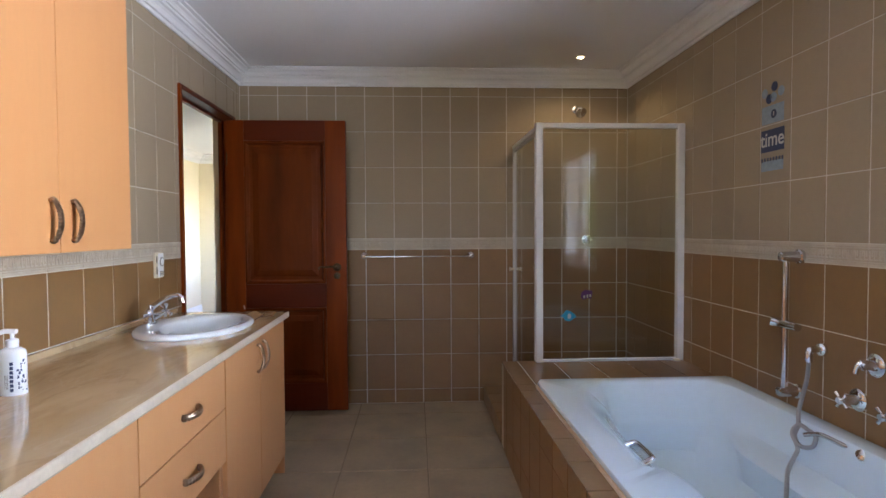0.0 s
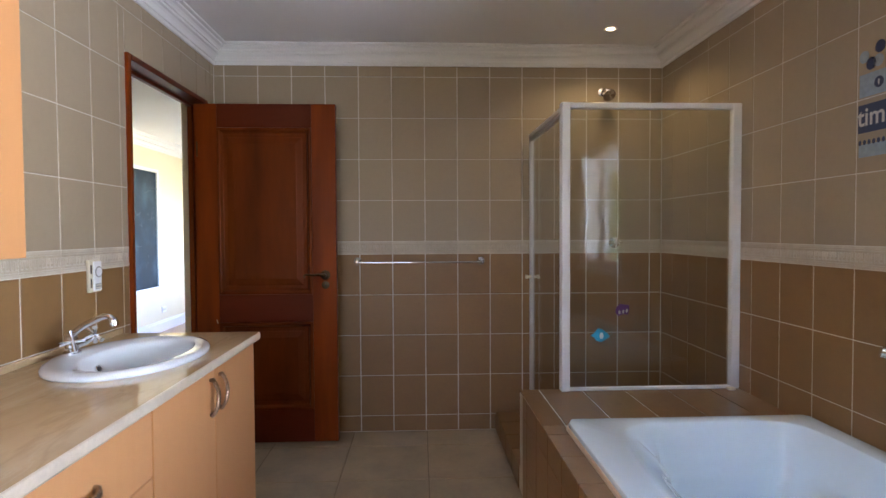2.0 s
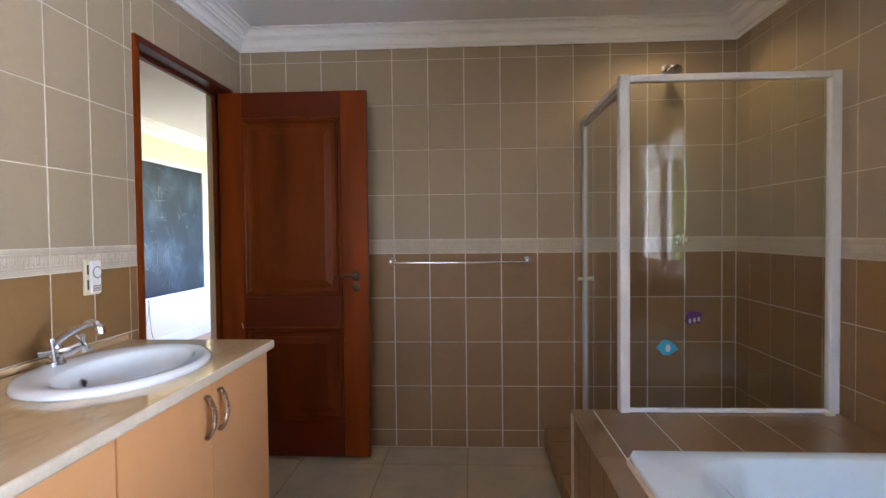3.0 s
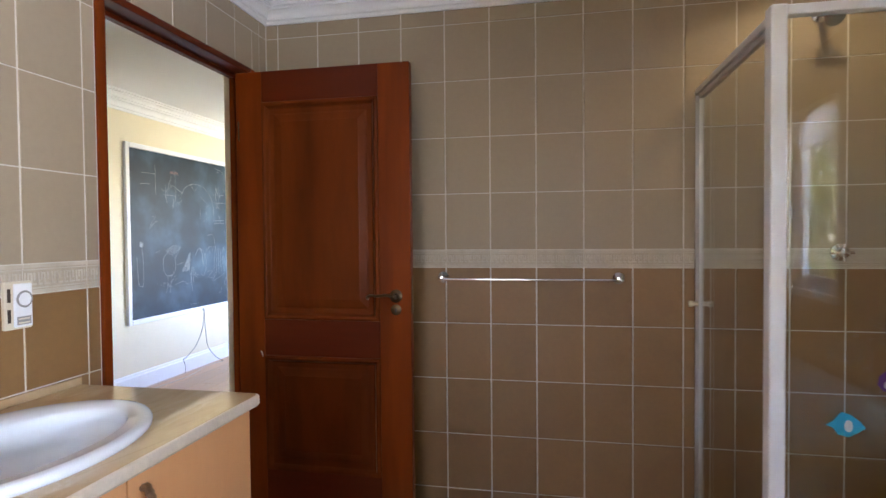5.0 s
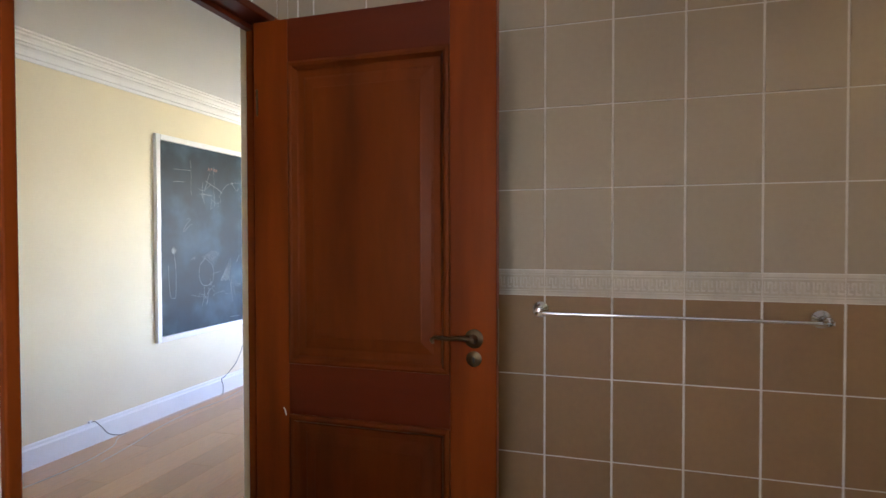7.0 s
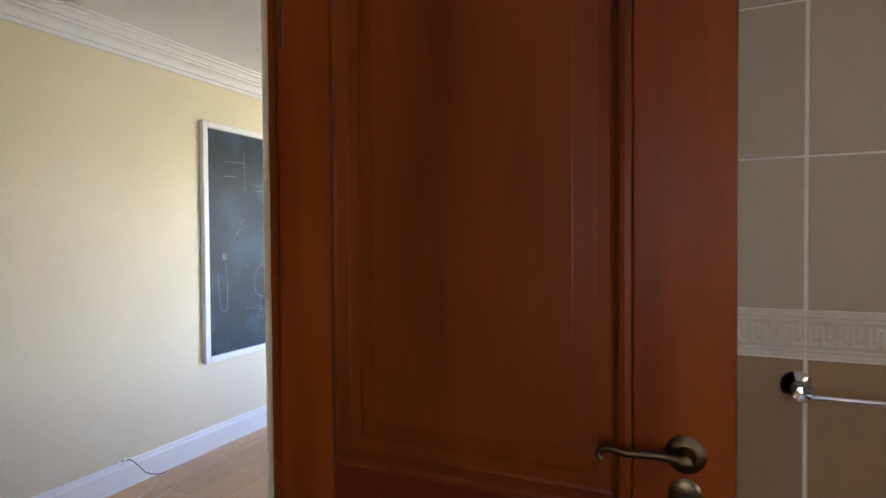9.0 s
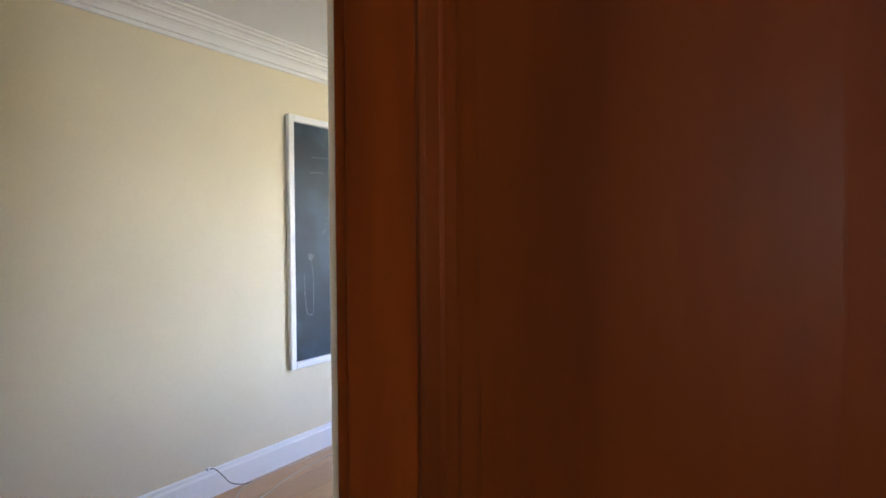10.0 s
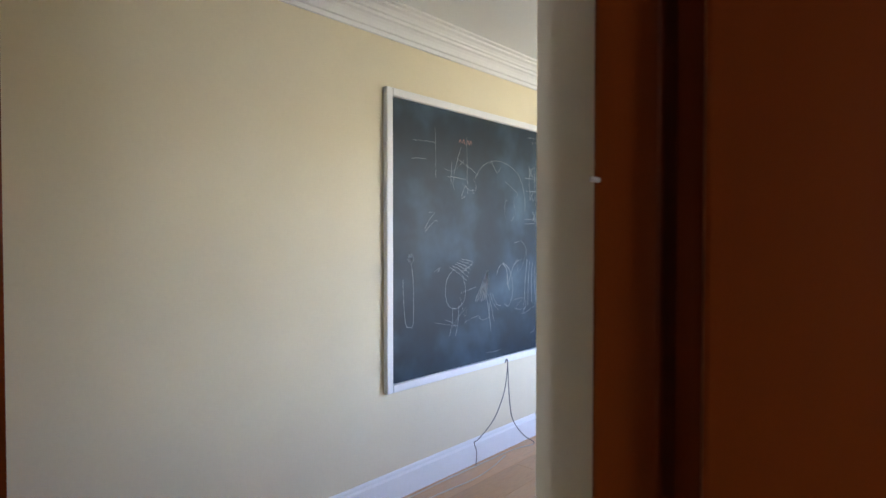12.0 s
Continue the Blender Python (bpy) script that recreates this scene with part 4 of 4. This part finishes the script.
soap = thing("soap_dispenser", (bx, by, WT), "white pump soap bottle with dark printing on the worktop", "bottle")
rings = []
for k, z in ((0.94, 0), (1.0, 0.003), (1.0, 0.10), (0.99, 0.118), (0.90, 0.128), (0.62, 0.134), (0.40, 0.136)):
    rings.append([(bx + 0.037 * k * math.cos(a), by + 0.026 * k * math.sin(a), WT + z) for a in (2 * math.pi * i / 28 for i in range(28))])
part("bottle_body", loft(rings, cap0=True, cap1=True), M_CERAM, soap, smooth=45)
part("pump_collar", lathe([(0.003, 0), (0.0155, 0), (0.0155, 0.022), (0.012, 0.024), (0.003, 0.024)], pose(bx, by, WT + 0.135), 18), M_PVC, soap, smooth=40)
bm = tube([(bx, by, WT + 0.158), (bx, by, WT + 0.176)], 0.0055, 10)
tube(curve([(bx + 0.012, by, WT + 0.180), (bx, by, WT + 0.181), (bx - 0.02, by - 0.004, WT + 0.181), (bx - 0.036, by - 0.008, WT + 0.174)], 4), 0.0072, 10, bm)
part("pump_spout", bm, M_PVC, soap, smooth=50)
rng = random.Random(7)


def print_bar(a0, a1, z0, z1, material):
    """A printed bar wrapped on the bottle's side."""
    ring = [[(bx + 0.0375 * math.cos(b), by + 0.0265 * math.sin(b), WT + z) for b in (radians(a0 + (a1 - a0) * k / 4) for k in range(5))] for z in (z0, z1)]
    part("print_bar", loft(ring, closed=False), material, soap)


for k in range(7):
    z = 0.012 + k * 0.0125
    print_bar(-78, -64, z, z + 0.0095, M_NAVY)
for k in range(3):
    print_bar(-100 + 6 * k, -97 + 6 * k, 0.02, 0.06, M_GREY)
for _ in range(26):
    a, z = rng.uniform(-52, -8), rng.uniform(0.008, 0.10)
    print_bar(a, a + rng.uniform(4, 12), z, z + rng.uniform(0.002, 0.009), M_NAVY)

soap.matrix_basis = soap.matrix_basis @ Matrix.Scale(0.88, 4)

# ---- bell push box on the tiled wall ----
bell = thing("wall_timer_box", (XL, -1.30, 1.02), "ivory plastic wall unit with round dial and grey label", "wall control")
part("housing", box(XL + 0.001, XL + 0.013, -1.337, -1.262, 1.022, 1.143, 0.003), M_IVORY, bell)
part("cover", box(XL + 0.012, XL + 0.019, -1.315, -1.266, 1.027, 1.138, 0.003), M_PVC, bell)
part("dial", lathe([(0.003, 0), (0.021, 0), (0.022, 0.003), (0.019, 0.005), (0.017, 0.003), (0.003, 0.003)], facing((XL + 0.0188, -1.290, 1.098), (1, 0, 0)), 24), M_GREY, bell, smooth=40)
part("dial_face", lathe([(0.003, 0), (0.0165, 0), (0.0165, 0.003), (0.003, 0.004)], facing((XL + 0.0205, -1.290, 1.098), (1, 0, 0)), 24), M_PVC, bell)
part("label_plate", box(XL + 0.0188, XL + 0.020, -1.310, -1.272, 1.033, 1.054), M_GREY, bell)
for z in (1.036, 1.046):
    part("label_line", box(XL + 0.0198, XL + 0.0204, -1.307, -1.276, z, z + 0.004), M_IVORY, bell)
for z in (1.040, 1.092):
    part("side_slot", box(XL + 0.0125, XL + 0.0135, -1.330, -1.321, z, z + 0.034), M_DARK, bell)

# ---- decals on the bath wall ----
dec = thing("wall_decal", (XR, -1.65, 1.67), "pale blue and navy vinyl decal lettered time on the tiles", "decal")


def on_east(px, pz, lift=0.0008):
    return pose(XR - lift, px, pz, 90, 0, -90)


def spot_y(a):
    return -1.573 - a


for a, z, mtl in ((0.088, 1.849, M_NAVY), (0.052, 1.802, M_NAVY), (0.022, 1.831, M_PALEB), (0.132, 1.820, M_PALEB), (0.082, 1.805, M_VWHITE)):
    sticker(disc(0, 0, 0.021), on_east(spot_y(a), z), 0.0006, M_PALEB if mtl is M_VWHITE else mtl, "decal_dot", dec)
sticker([(-0.074, -0.039), (0.074, -0.039), (0.074, 0.039), (-0.074, 0.039)], on_east(spot_y(0.078), 1.733), 0.0005, M_PALEB, "decal_square", dec)
sticker(disc(0, 0, 0.019), on_east(spot_y(0.086), 1.733, 0.0016), 0.0006, M_NAVY, "decal_dot", dec)
sticker([(-0.0025, -0.009), (0.0025, -0.009), (0.0025, 0.009), (-0.0025, 0.009)], on_east(spot_y(0.086), 1.733, 0.0026), 0.0004, M_VWHITE, "decal_mark", dec)
sticker([(-0.078, -0.048), (0.078, -0.048), (0.078, 0.048), (-0.078, 0.048)], on_east(spot_y(0.078), 1.621), 0.0006, M_NAVY, "decal_plate", dec)
for i in range(8):
    sticker(disc(0, 0, 0.0066, 10, 0.009), on_east(spot_y(0.010 + i * 0.0195), 1.540, 0.0014), 0.0005, M_NAVY, "decal_dot", dec)
sticker([(-0.074, -0.022), (0.074, -0.022), (0.074, 0.022), (-0.074, 0.022)], on_east(spot_y(0.078), 1.512), 0.0004, M_PALEB, "decal_band", dec)
txt = bpy.data.curves.new("word", "FONT")
txt.body, txt.size, txt.align_x, txt.align_y, txt.offset = "time", 0.088, "CENTER", "CENTER", 0.0012
tmp = new("word", txt)
me = bpy.data.meshes.new_from_object(tmp)
bpy.data.objects.remove(tmp)
me.materials.append(M_VWHITE)
word = new("decal_word", me)
word.parent = dec
word.matrix_parent_inverse = dec.matrix_basis.inverted()
word.matrix_basis = on_east(spot_y(0.078), 1.624, 0.0022)

# ---- downlights ----
for i, (lx, ly) in enumerate(DOWNLIGHTS):
    dl = thing("downlight", (lx, ly, ZC), "small round recessed ceiling downlight, switched on", "downlight")
    part("trim_ring", lathe([(0.018, 0.003), (0.036, 0.0005), (0.038, -0.002), (0.036, -0.004), (0.024, -0.003), (0.019, 0.001)], pose(lx, ly, ZC), 28), M_WHITE, dl, smooth=40)
    part("lamp_glass", lathe([(0.003, 0), (0.019, 0), (0.019, 0.001), (0.003, 0.001)], pose(lx, ly, ZC - 0.003), 24), M_BULB, dl, "glowing warm lamp face")

# ---- bedroom: chalkboard ----
CY0, CY1, CZ0, CZ1 = 1.450, 3.60, 0.580, 1.988
board = thing("chalkboard", (BX, (CY0 + CY1) / 2, CZ0), "large black chalkboard with white frame and faded chalk drawings", "chalkboard")
part("slate", box(BX + 0.002, BX + 0.012, CY0 - 0.005, CY1 + 0.005, CZ0 - 0.005, CZ1 + 0.005), M_BOARD, board)
w = 0.040
for c in ((CY0 - w, CY0, CZ0 - w, CZ1 + w), (CY1, CY1 + w, CZ0 - w, CZ1 + w), (CY0, CY1, CZ0 - w, CZ0), (CY0, CY1, CZ1, CZ1 + w)):
    part("frame_bar", box(BX + 0.001, BX + 0.032, *c, bevel=0.006), M_WHITE, board)
rng = random.Random(11)


def stroke(pts, width=0.004, material=M_CHALK, n=6, jitter=0.003):
    """A chalk line on the slate through (y, z) points."""
    line = curve([(BX + 0.0126, y, z) for y, z in pts], n)
    line = [p + Vector((0, rng.gauss(0, jitter * 0.4), rng.gauss(0, jitter * 0.4))) for p in line]
    bm = bmesh.new()
    pair = []
    for i, p in enumerate(line):
        d = (line[min(i + 1, len(line) - 1)] - line[max(i - 1, 0)])
        s = Vector((0, -d.z, d.y)).normalized() * width * rng.uniform(0.2, 0.5)
        pair.append((bm.verts.new(p + s), bm.verts.new(p - s)))
    for a, b in zip(pair, pair[1:]):
        bm.faces.new((a[0], a[1], b[1], b[0]))
    return part("chalk_line", bm, material, board)


for i in range(5):
    a = math.pi * i / 5 + 0.2
    stroke([(1.585 - 0.024 * math.cos(a), 1.195 - 0.024 * math.sin(a)), (1.585 + 0.024 * math.cos(a), 1.195 + 0.024 * math.sin(a))], 0.010)
stroke([(1.53, 1.09), (1.535, 0.98), (1.55, 0.865), (1.575, 0.845), (1.60, 0.86), (1.605, 0.98), (1.60, 1.10), (1.588, 1.18)])
stroke([(1.92, 1.13), (1.86, 1.08), (1.845, 1.0), (1.87, 0.93), (1.94, 0.91), (2.0, 0.95), (2.01, 1.02), (1.99, 1.08)])
for i in range(6):
    stroke([(1.88 + i * 0.02, 1.14 + 0.008 * i), (1.94 + i * 0.022, 1.11 + 0.012 * i), (2.02 + i * 0.012, 1.06 + 0.02 * i)], 0.004)
for y in (1.905, 1.955):
    stroke([(y, 0.92), (y - 0.006, 0.84), (y - 0.028, 0.76)])
for i in range(16):
    t = i / 15
    stroke([(2.215 + rng.gauss(0, 0.006), 1.115 - 0.02 * rng.random()), (2.10 + 0.10 * t, 0.93 + 0.03 * rng.random())], 0.006, n=3)
for y0, y1, z1 in ((2.19, 2.245, 0.745), (2.215, 2.275, 0.80), (2.235, 2.315, 0.87), (2.255, 2.345, 0.89)):
    stroke([(y0, 0.97), ((y0 + y1) / 2, 0.90), (y1, z1)])
stroke([(2.30, 1.08), (2.33, 1.13), (2.40, 1.13), (2.455, 1.05), (2.46, 0.95), (2.42, 0.88), (2.38, 0.90)])
stroke([(2.36, 1.15), (2.40, 1.10), (2.41, 1.02), (2.43, 0.98)], 0.008)
stroke([(2.42, 1.02), (2.455, 1.10), (2.50, 1.15), (2.56, 1.16)])
for i in range(7):
    stroke([(2.62 + 0.03 * i, 1.16 - 0.01 * i), (2.60 + 0.035 * i, 1.02), (2.585 + 0.045 * i, 0.86 + 0.01 * i)], 0.005)
for y0, z0, y1, z1 in ((1.60, 1.795, 1.77, 1.800), (1.585, 1.70, 1.70, 1.71), (1.765, 1.88, 1.770, 1.62), (2.02, 1.86, 2.03, 1.55), (1.86, 1.63, 2.03, 1.625), (1.93, 1.74, 2.12, 1.66), (1.89, 1.60, 1.895, 1.72)):
    stroke([(y0, z0), ((y0 + y1) / 2, (z0 + z1) / 2 + 0.004), (y1, z1)], 0.0035)
for y in (1.955, 1.985, 2.02, 2.045):
    stroke([(y, 1.825), (y + 0.010, 1.845), (y + 0.018, 1.825)], 0.005, M_CHALKR)
stroke([(2.10, 1.64), (2.17, 1.72), (2.32, 1.76), (2.50, 1.71), (2.58, 1.60), (2.60, 1.47)], 0.0035)
stroke([(2.24, 1.76), (2.30, 1.69), (2.33, 1.72)], 0.0035)
for z in (1.68, 1.60, 1.42, 1.39):
    stroke([(2.60, z), (2.78, z + 0.004)], 0.004)
for y in (2.64, 2.70):
    stroke([(y, 1.76), (y + 0.006, 1.54)], 0.004)
for y, z in ((2.66, 1.72), (2.67, 1.57), (2.70, 1.44)):
    stroke([(y - 0.02, z - 0.03), (y + 0.02, z + 0.03)], 0.005)
    stroke([(y + 0.02, z - 0.03), (y - 0.02, z + 0.03)], 0.005)
for _ in range(46):
    y, z = rng.uniform(1.6, 3.5), rng.choice((rng.uniform(0.62, 1.2), rng.uniform(1.3, 1.9)))
    q = [(y, z)]
    for _ in range(rng.randint(2, 5)):
        q.append((min(3.58, max(1.53, q[-1][0] + rng.gauss(0, 0.06))), min(1.94, max(0.62, q[-1][1] + rng.gauss(0, 0.06)))))
    stroke(q, rng.choice((0.0022, 0.003)), n=4)

# ---- bedroom: cables and socket ----
cable = thing("wall_cable", (BX + 0.02, 2.36, 0.55), "two thin dark cables hanging from the chalkboard to the floor", "cable")
part("cable_right", tube(curve([(BX + 0.041, 2.345, 0.545), (BX + 0.046, 2.365, 0.56), (BX + 0.030, 2.39, 0.52), (BX + 0.025, 2.41, 0.35), (BX + 0.03, 2.44, 0.18), (BX + 0.05, 2.53, 0.06), (BX + 0.08, 2.60, 0.006), (BX + 0.10, 2.56, 0.004)], 7), 0.0028, 6), M_CABLE, cable)
part("cable_left", tube(curve([(BX + 0.041, 2.345, 0.545), (BX + 0.046, 2.36, 0.565), (BX + 0.03, 2.385, 0.50), (BX + 0.025, 2.36, 0.36), (BX + 0.025, 2.26, 0.22), (BX + 0.025, 2.12, 0.14), (BX + 0.022, 2.08, 0.125), (BX + 0.03, 2.09, 0.07), (BX + 0.05, 2.06, 0.004)], 7), 0.0028, 6), M_CABLE, cable)
floor_cable = thing("floor_cable", (BX + 0.05, 1.5, 0), "thin pale cable lying along the skirting on the floor", "cable")
part("cable_run", tube(curve([(BX + 0.10, 2.56, 0.004), (BX + 0.06, 2.40, 0.004), (BX + 0.05, 2.1, 0.004), (BX + 0.045, 1.8, 0.004), (BX + 0.05, 1.5, 0.004), (BX + 0.04, 1.25, 0.004), (BX + 0.06, 1.05, 0.004), (BX + 0.16, 0.9, 0.004), (BX + 0.22, 0.6, 0.004), (BX + 0.20, 0.2, 0.004)], 8), 0.003, 6), M_CABLEW, floor_cable)
part("cable_loop", tube(curve([(BX + 0.08, 2.3, 0.004), (BX + 0.13, 2.1, 0.004), (BX + 0.15, 1.9, 0.004), (BX + 0.13, 1.6, 0.004), (BX + 0.16, 1.3, 0.004), (BX + 0.24, 1.0, 0.004), (BX + 0.30, 0.7, 0.004)], 8), 0.003, 6), M_CABLEW, floor_cable)
socket = thing("wall_socket", (BX, 3.775, 0.274), "small white plastic socket plate on the cream wall", "socket")
part("plate", box(BX + 0.001, BX + 0.009, 3.775 - 0.058, 3.775 + 0.058, 0.274 - 0.036, 0.274 + 0.036, 0.003), M_WHITE, socket)
for dy in (-0.022, 0.022):
    part("outlet", box(BX + 0.0088, BX + 0.0100, 3.775 + dy - 0.013, 3.775 + dy + 0.013, 0.274 - 0.014, 0.274 + 0.014, 0.0004, 1), M_IVORY, socket)
plug = thing("cable_outlet", (BX, 0.885, 0.13), "thin dark cable leaving the wall above the skirting", "cable")
part("clip", box(BX + 0.001, BX + 0.020, 0.872, 0.896, 0.140, 0.156, 0.003), M_WHITE, plug)
part("cable_tail", tube(curve([(BX + 0.018, 0.885, 0.148), (BX + 0.03, 0.905, 0.145), (BX + 0.034, 0.945, 0.10), (BX + 0.036, 0.99, 0.045), (BX + 0.04, 1.06, 0.012), (BX + 0.045, 1.12, 0.004)], 7), 0.0028, 6), M_CABLE, plug)


# ---- tiles, planks: pieces of the setting ----
PIECES = {}


def piece_mesh(name, w, h, t, edge, material):
    """A flat piece with eased edges, lying in its local xy plane, its face at z = 0."""
    key = (name, round(w, 4), round(h, 4), material.name)
    if key not in PIECES:
        bm = loft([[(-w / 2, -h / 2, -t), (w / 2, -h / 2, -t), (w / 2, h / 2, -t), (-w / 2, h / 2, -t)],
                   [(-w / 2, -h / 2, -edge), (w / 2, -h / 2, -edge), (w / 2, h / 2, -edge), (-w / 2, h / 2, -edge)],
                   [(-w / 2 + edge, -h / 2 + edge, 0), (w / 2 - edge, -h / 2 + edge, 0), (w / 2 - edge, h / 2 - edge, 0), (-w / 2 + edge, h / 2 - edge, 0)]], cap1=True)
        me = bpy.data.meshes.new(name)
        bm.to_mesh(me)
        bm.free()
        me.materials.append(material)
        PIECES[key] = me
    return PIECES[key]


def border_mesh(w, h, material):
    """A relief border tile: two thin ribs and a row of little raised blocks."""
    key = ("border", round(w, 4), round(h, 4))
    if key not in PIECES:
        bm = box(-w / 2, w / 2, -h / 2, h / 2, -0.009, -0.0018)
        for y0, y1, z in ((-h / 2, -h / 2 + 0.009, 0.001), (h / 2 - 0.009, h / 2, 0.001), (-h / 2 + 0.012, -h / 2 + 0.0155, 0.0002), (h / 2 - 0.0155, h / 2 - 0.012, 0.0002)):
            box(-w / 2, w / 2, y0, y1, -0.0018, z, bm=bm)
        n = max(1, round(w / 0.040))
        s = w / n
        for i in range(n):
            x = -w / 2 + i * s
            for c in ((0.08, 0.36, -0.017, -0.012), (0.08, 0.18, -0.012, 0.016), (0.30, 0.62, 0.011, 0.016), (0.30, 0.40, -0.004, 0.011), (0.54, 0.64, -0.017, 0.011), (0.64, 0.94, -0.017, -0.012), (0.76, 0.86, -0.004, 0.016)):
                box(x + c[0] * s, x + c[1] * s, c[2], c[3], -0.0018, 0.0004, bm=bm)
        me = bpy.data.meshes.new("border_tile")
        # Recessed plate faces take the shade-toned material, ribs and blocks stay cream.
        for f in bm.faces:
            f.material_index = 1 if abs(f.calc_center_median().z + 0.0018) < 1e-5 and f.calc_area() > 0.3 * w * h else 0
        bm.to_mesh(me)
        bm.free()
        me.materials.append(material)
        me.materials.append(M_BRECESS)
        PIECES[key] = me
    return PIECES[key]


def place(name, me, parent, m):
    ob = new(name, me)
    ob.parent = parent
    ob.matrix_basis = m
    return ob


def cuts(a, b, first, pitch):
    """Joint lines from a to b on a grid through first."""
    k = math.ceil((a - first) / pitch - 1e-6)
    lines = [a]
    while first + k * pitch < b - 1e-6:
        if first + k * pitch > a + 0.012:
            lines.append(first + k * pitch)
        k += 1
    return lines + [b]


ROWS = [(0.0, 0.098, 0), (0.098, 0.35, 0), (0.35, 0.602, 0), (0.602, 0.854, 0), (0.854, 1.106, 0), (1.106, 1.185, 2), (1.185, 1.437, 1), (1.437, 1.689, 1), (1.689, 1.941, 1), (1.941, 2.193, 1), (2.193, 2.30, 1)]
GV, GH = 0.0065, 0.0038   # upright and level joints


def tile_wall(parent, spot, a, b, first, holes=()):
    """spot(u, z) gives the pose of a piece; holes are (u0, u1, z0, z1) left free."""
    for z0, z1, sort in ROWS:
        us = set(cuts(a, b, first, PITCH))
        for h in holes:
            if z0 < h[3] - 0.005 and z1 > h[2] + 0.005:
                us |= {u for u in h[:2] if a < u < b}
        us = sorted(us)
        for u0, u1 in zip(us, us[1:]):
            parts = [(z0, z1)]
            for h in holes:
                if (u0 + u1) / 2 > h[0] and (u0 + u1) / 2 < h[1]:
                    nxt = []
                    for p, q in parts:
                        if q <= h[2] or p >= h[3]:
                            nxt.append((p, q))
                        else:
                            nxt += [(p, h[2])] if p < h[2] else []
                            nxt += [(h[3], q)] if q > h[3] else []
                    parts = nxt
            for p, q in parts:
                if q - p < 0.012 or u1 - u0 < 0.012:
                    continue
                m = spot((u0 + u1) / 2, (p + q) / 2)
                if sort == 2 and q - p > 0.07:
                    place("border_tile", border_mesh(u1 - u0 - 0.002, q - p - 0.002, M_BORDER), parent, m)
                else:
                    material = M_BROWN if sort == 0 else M_TAUPE
                    place("tile", piece_mesh("tile", u1 - u0 - GV, q - p - GH, 0.007, 0.0008, material), parent, m)


tile_wall(wall_north, lambda u, z: pose(u, YB, z, 90, 0, 0), XL, XR, 0.93)
tile_wall(wall_west, lambda u, z: pose(XL, u, z, 90, 0, 90), YS, YB, -1.274, [(DY0 - 0.032, DY1 + 0.032, -1, DZ + 0.029)])
tile_wall(wall_east, lambda u, z: pose(XR, u, z, 90, 0, -90), YS, YB, -0.959, [(WY0, WY1, WZ0, WZ1)])
tile_wall(wall_south, lambda u, z: pose(u, YS, z, 90, 0, 180), XL, XR, 0.93, [(SWX0, SWX1, WZ0, 2.06)])

# bath surround and kerb tiles
ys = cuts(-3.4, SHY - 0.06, -2.03, PITCH) 
for y0, y1 in zip(ys, ys[1:]):
    for z0, z1 in ((0.0, 0.133), (0.133, 0.385), (0.385, DKZ)):
        place("tile", piece_mesh("tile", y1 - y0 - GV, z1 - z0 - GH, 0.007, 0.0008, M_BROWN), surround_1, surround_1.matrix_basis.inverted() @ pose(DKX, (y0 + y1) / 2, (z0 + z1) / 2, 90, 0, -90))
    ye = min(y1, -1.322)
    if ye - y0 > 0.02:
        place("tile", piece_mesh("tile", 1.862 - DKX - 0.002, ye - y0 - GV, 0.007, 0.0008, M_DECK), surround_1, surround_1.matrix_basis.inverted() @ pose((DKX + 1.862) / 2, (y0 + ye) / 2, DKZ))
xs = cuts(DKX, XR, DKX + 0.095, PITCH)
for x0, x1 in zip(xs, xs[1:]):
    place("tile", piece_mesh("tile", x1 - x0 - GV, 0.42, 0.007, 0.0008, M_DECK), surround_1, surround_1.matrix_basis.inverted() @ pose((x0 + x1) / 2, -1.11, DKZ))
    place("tile", piece_mesh("tile", x1 - x0 - GV, 0.066, 0.007, 0.0008, M_DECK), surround_1, surround_1.matrix_basis.inverted() @ pose((x0 + x1) / 2, -0.865, DKZ))
ys = cuts(SHY - 0.06, YB, -0.41, PITCH)
for y0, y1 in zip(ys, ys[1:]):
    if y0 > SHY:
        place("tile", piece_mesh("tile", y1 - y0 - GV, 0.111, 0.007, 0.0008, M_BROWN), kerb, kerb.matrix_basis.inverted() @ pose(DKX, (y0 + y1) / 2, 0.0565, 90, 0, -90))
        place("tile", piece_mesh("tile", 0.252, y1 - y0 - GV, 0.007, 0.0008, M_BROWN), kerb, kerb.matrix_basis.inverted() @ pose(DKX + 0.129, (y0 + y1) / 2, 0.115))

fx, fy = cuts(XL, XR, 0.89, 0.449), cuts(YS, YB, -0.69, 0.449)
for x0, x1 in zip(fx, fx[1:]):
    for y0, y1 in zip(fy, fy[1:]):
        if x0 < 1.77 or y1 < -3.3:
            place("floor_tile", piece_mesh("floor_tile", x1 - x0 - 0.006, y1 - y0 - 0.006, 0.01, 0.0015, M_FLOORT), floor, pose((x0 + x1) / 2, (y0 + y1) / 2, 0))

bed = bpy.data.objects["floor_bedroom"]
row = 0
x = BX
while x < XW - 0.02:
    x1 = min(x + 0.192, XW - 0.004)
    y = BY0 - (row * 0.47) % 1.28
    while y < BY1:
        y0, y1 = max(y, BY0), min(y + 1.28, BY1)
        if y1 - y0 > 0.05:
            place("plank", piece_mesh("plank", x1 - x - 0.0012, y1 - y0 - 0.0012, 0.012, 0.0008, M_PLANK), bed, pose((x + x1) / 2, (y0 + y1) / 2, 0))
        y += 1.28
    x, row = x + 0.192, row + 1
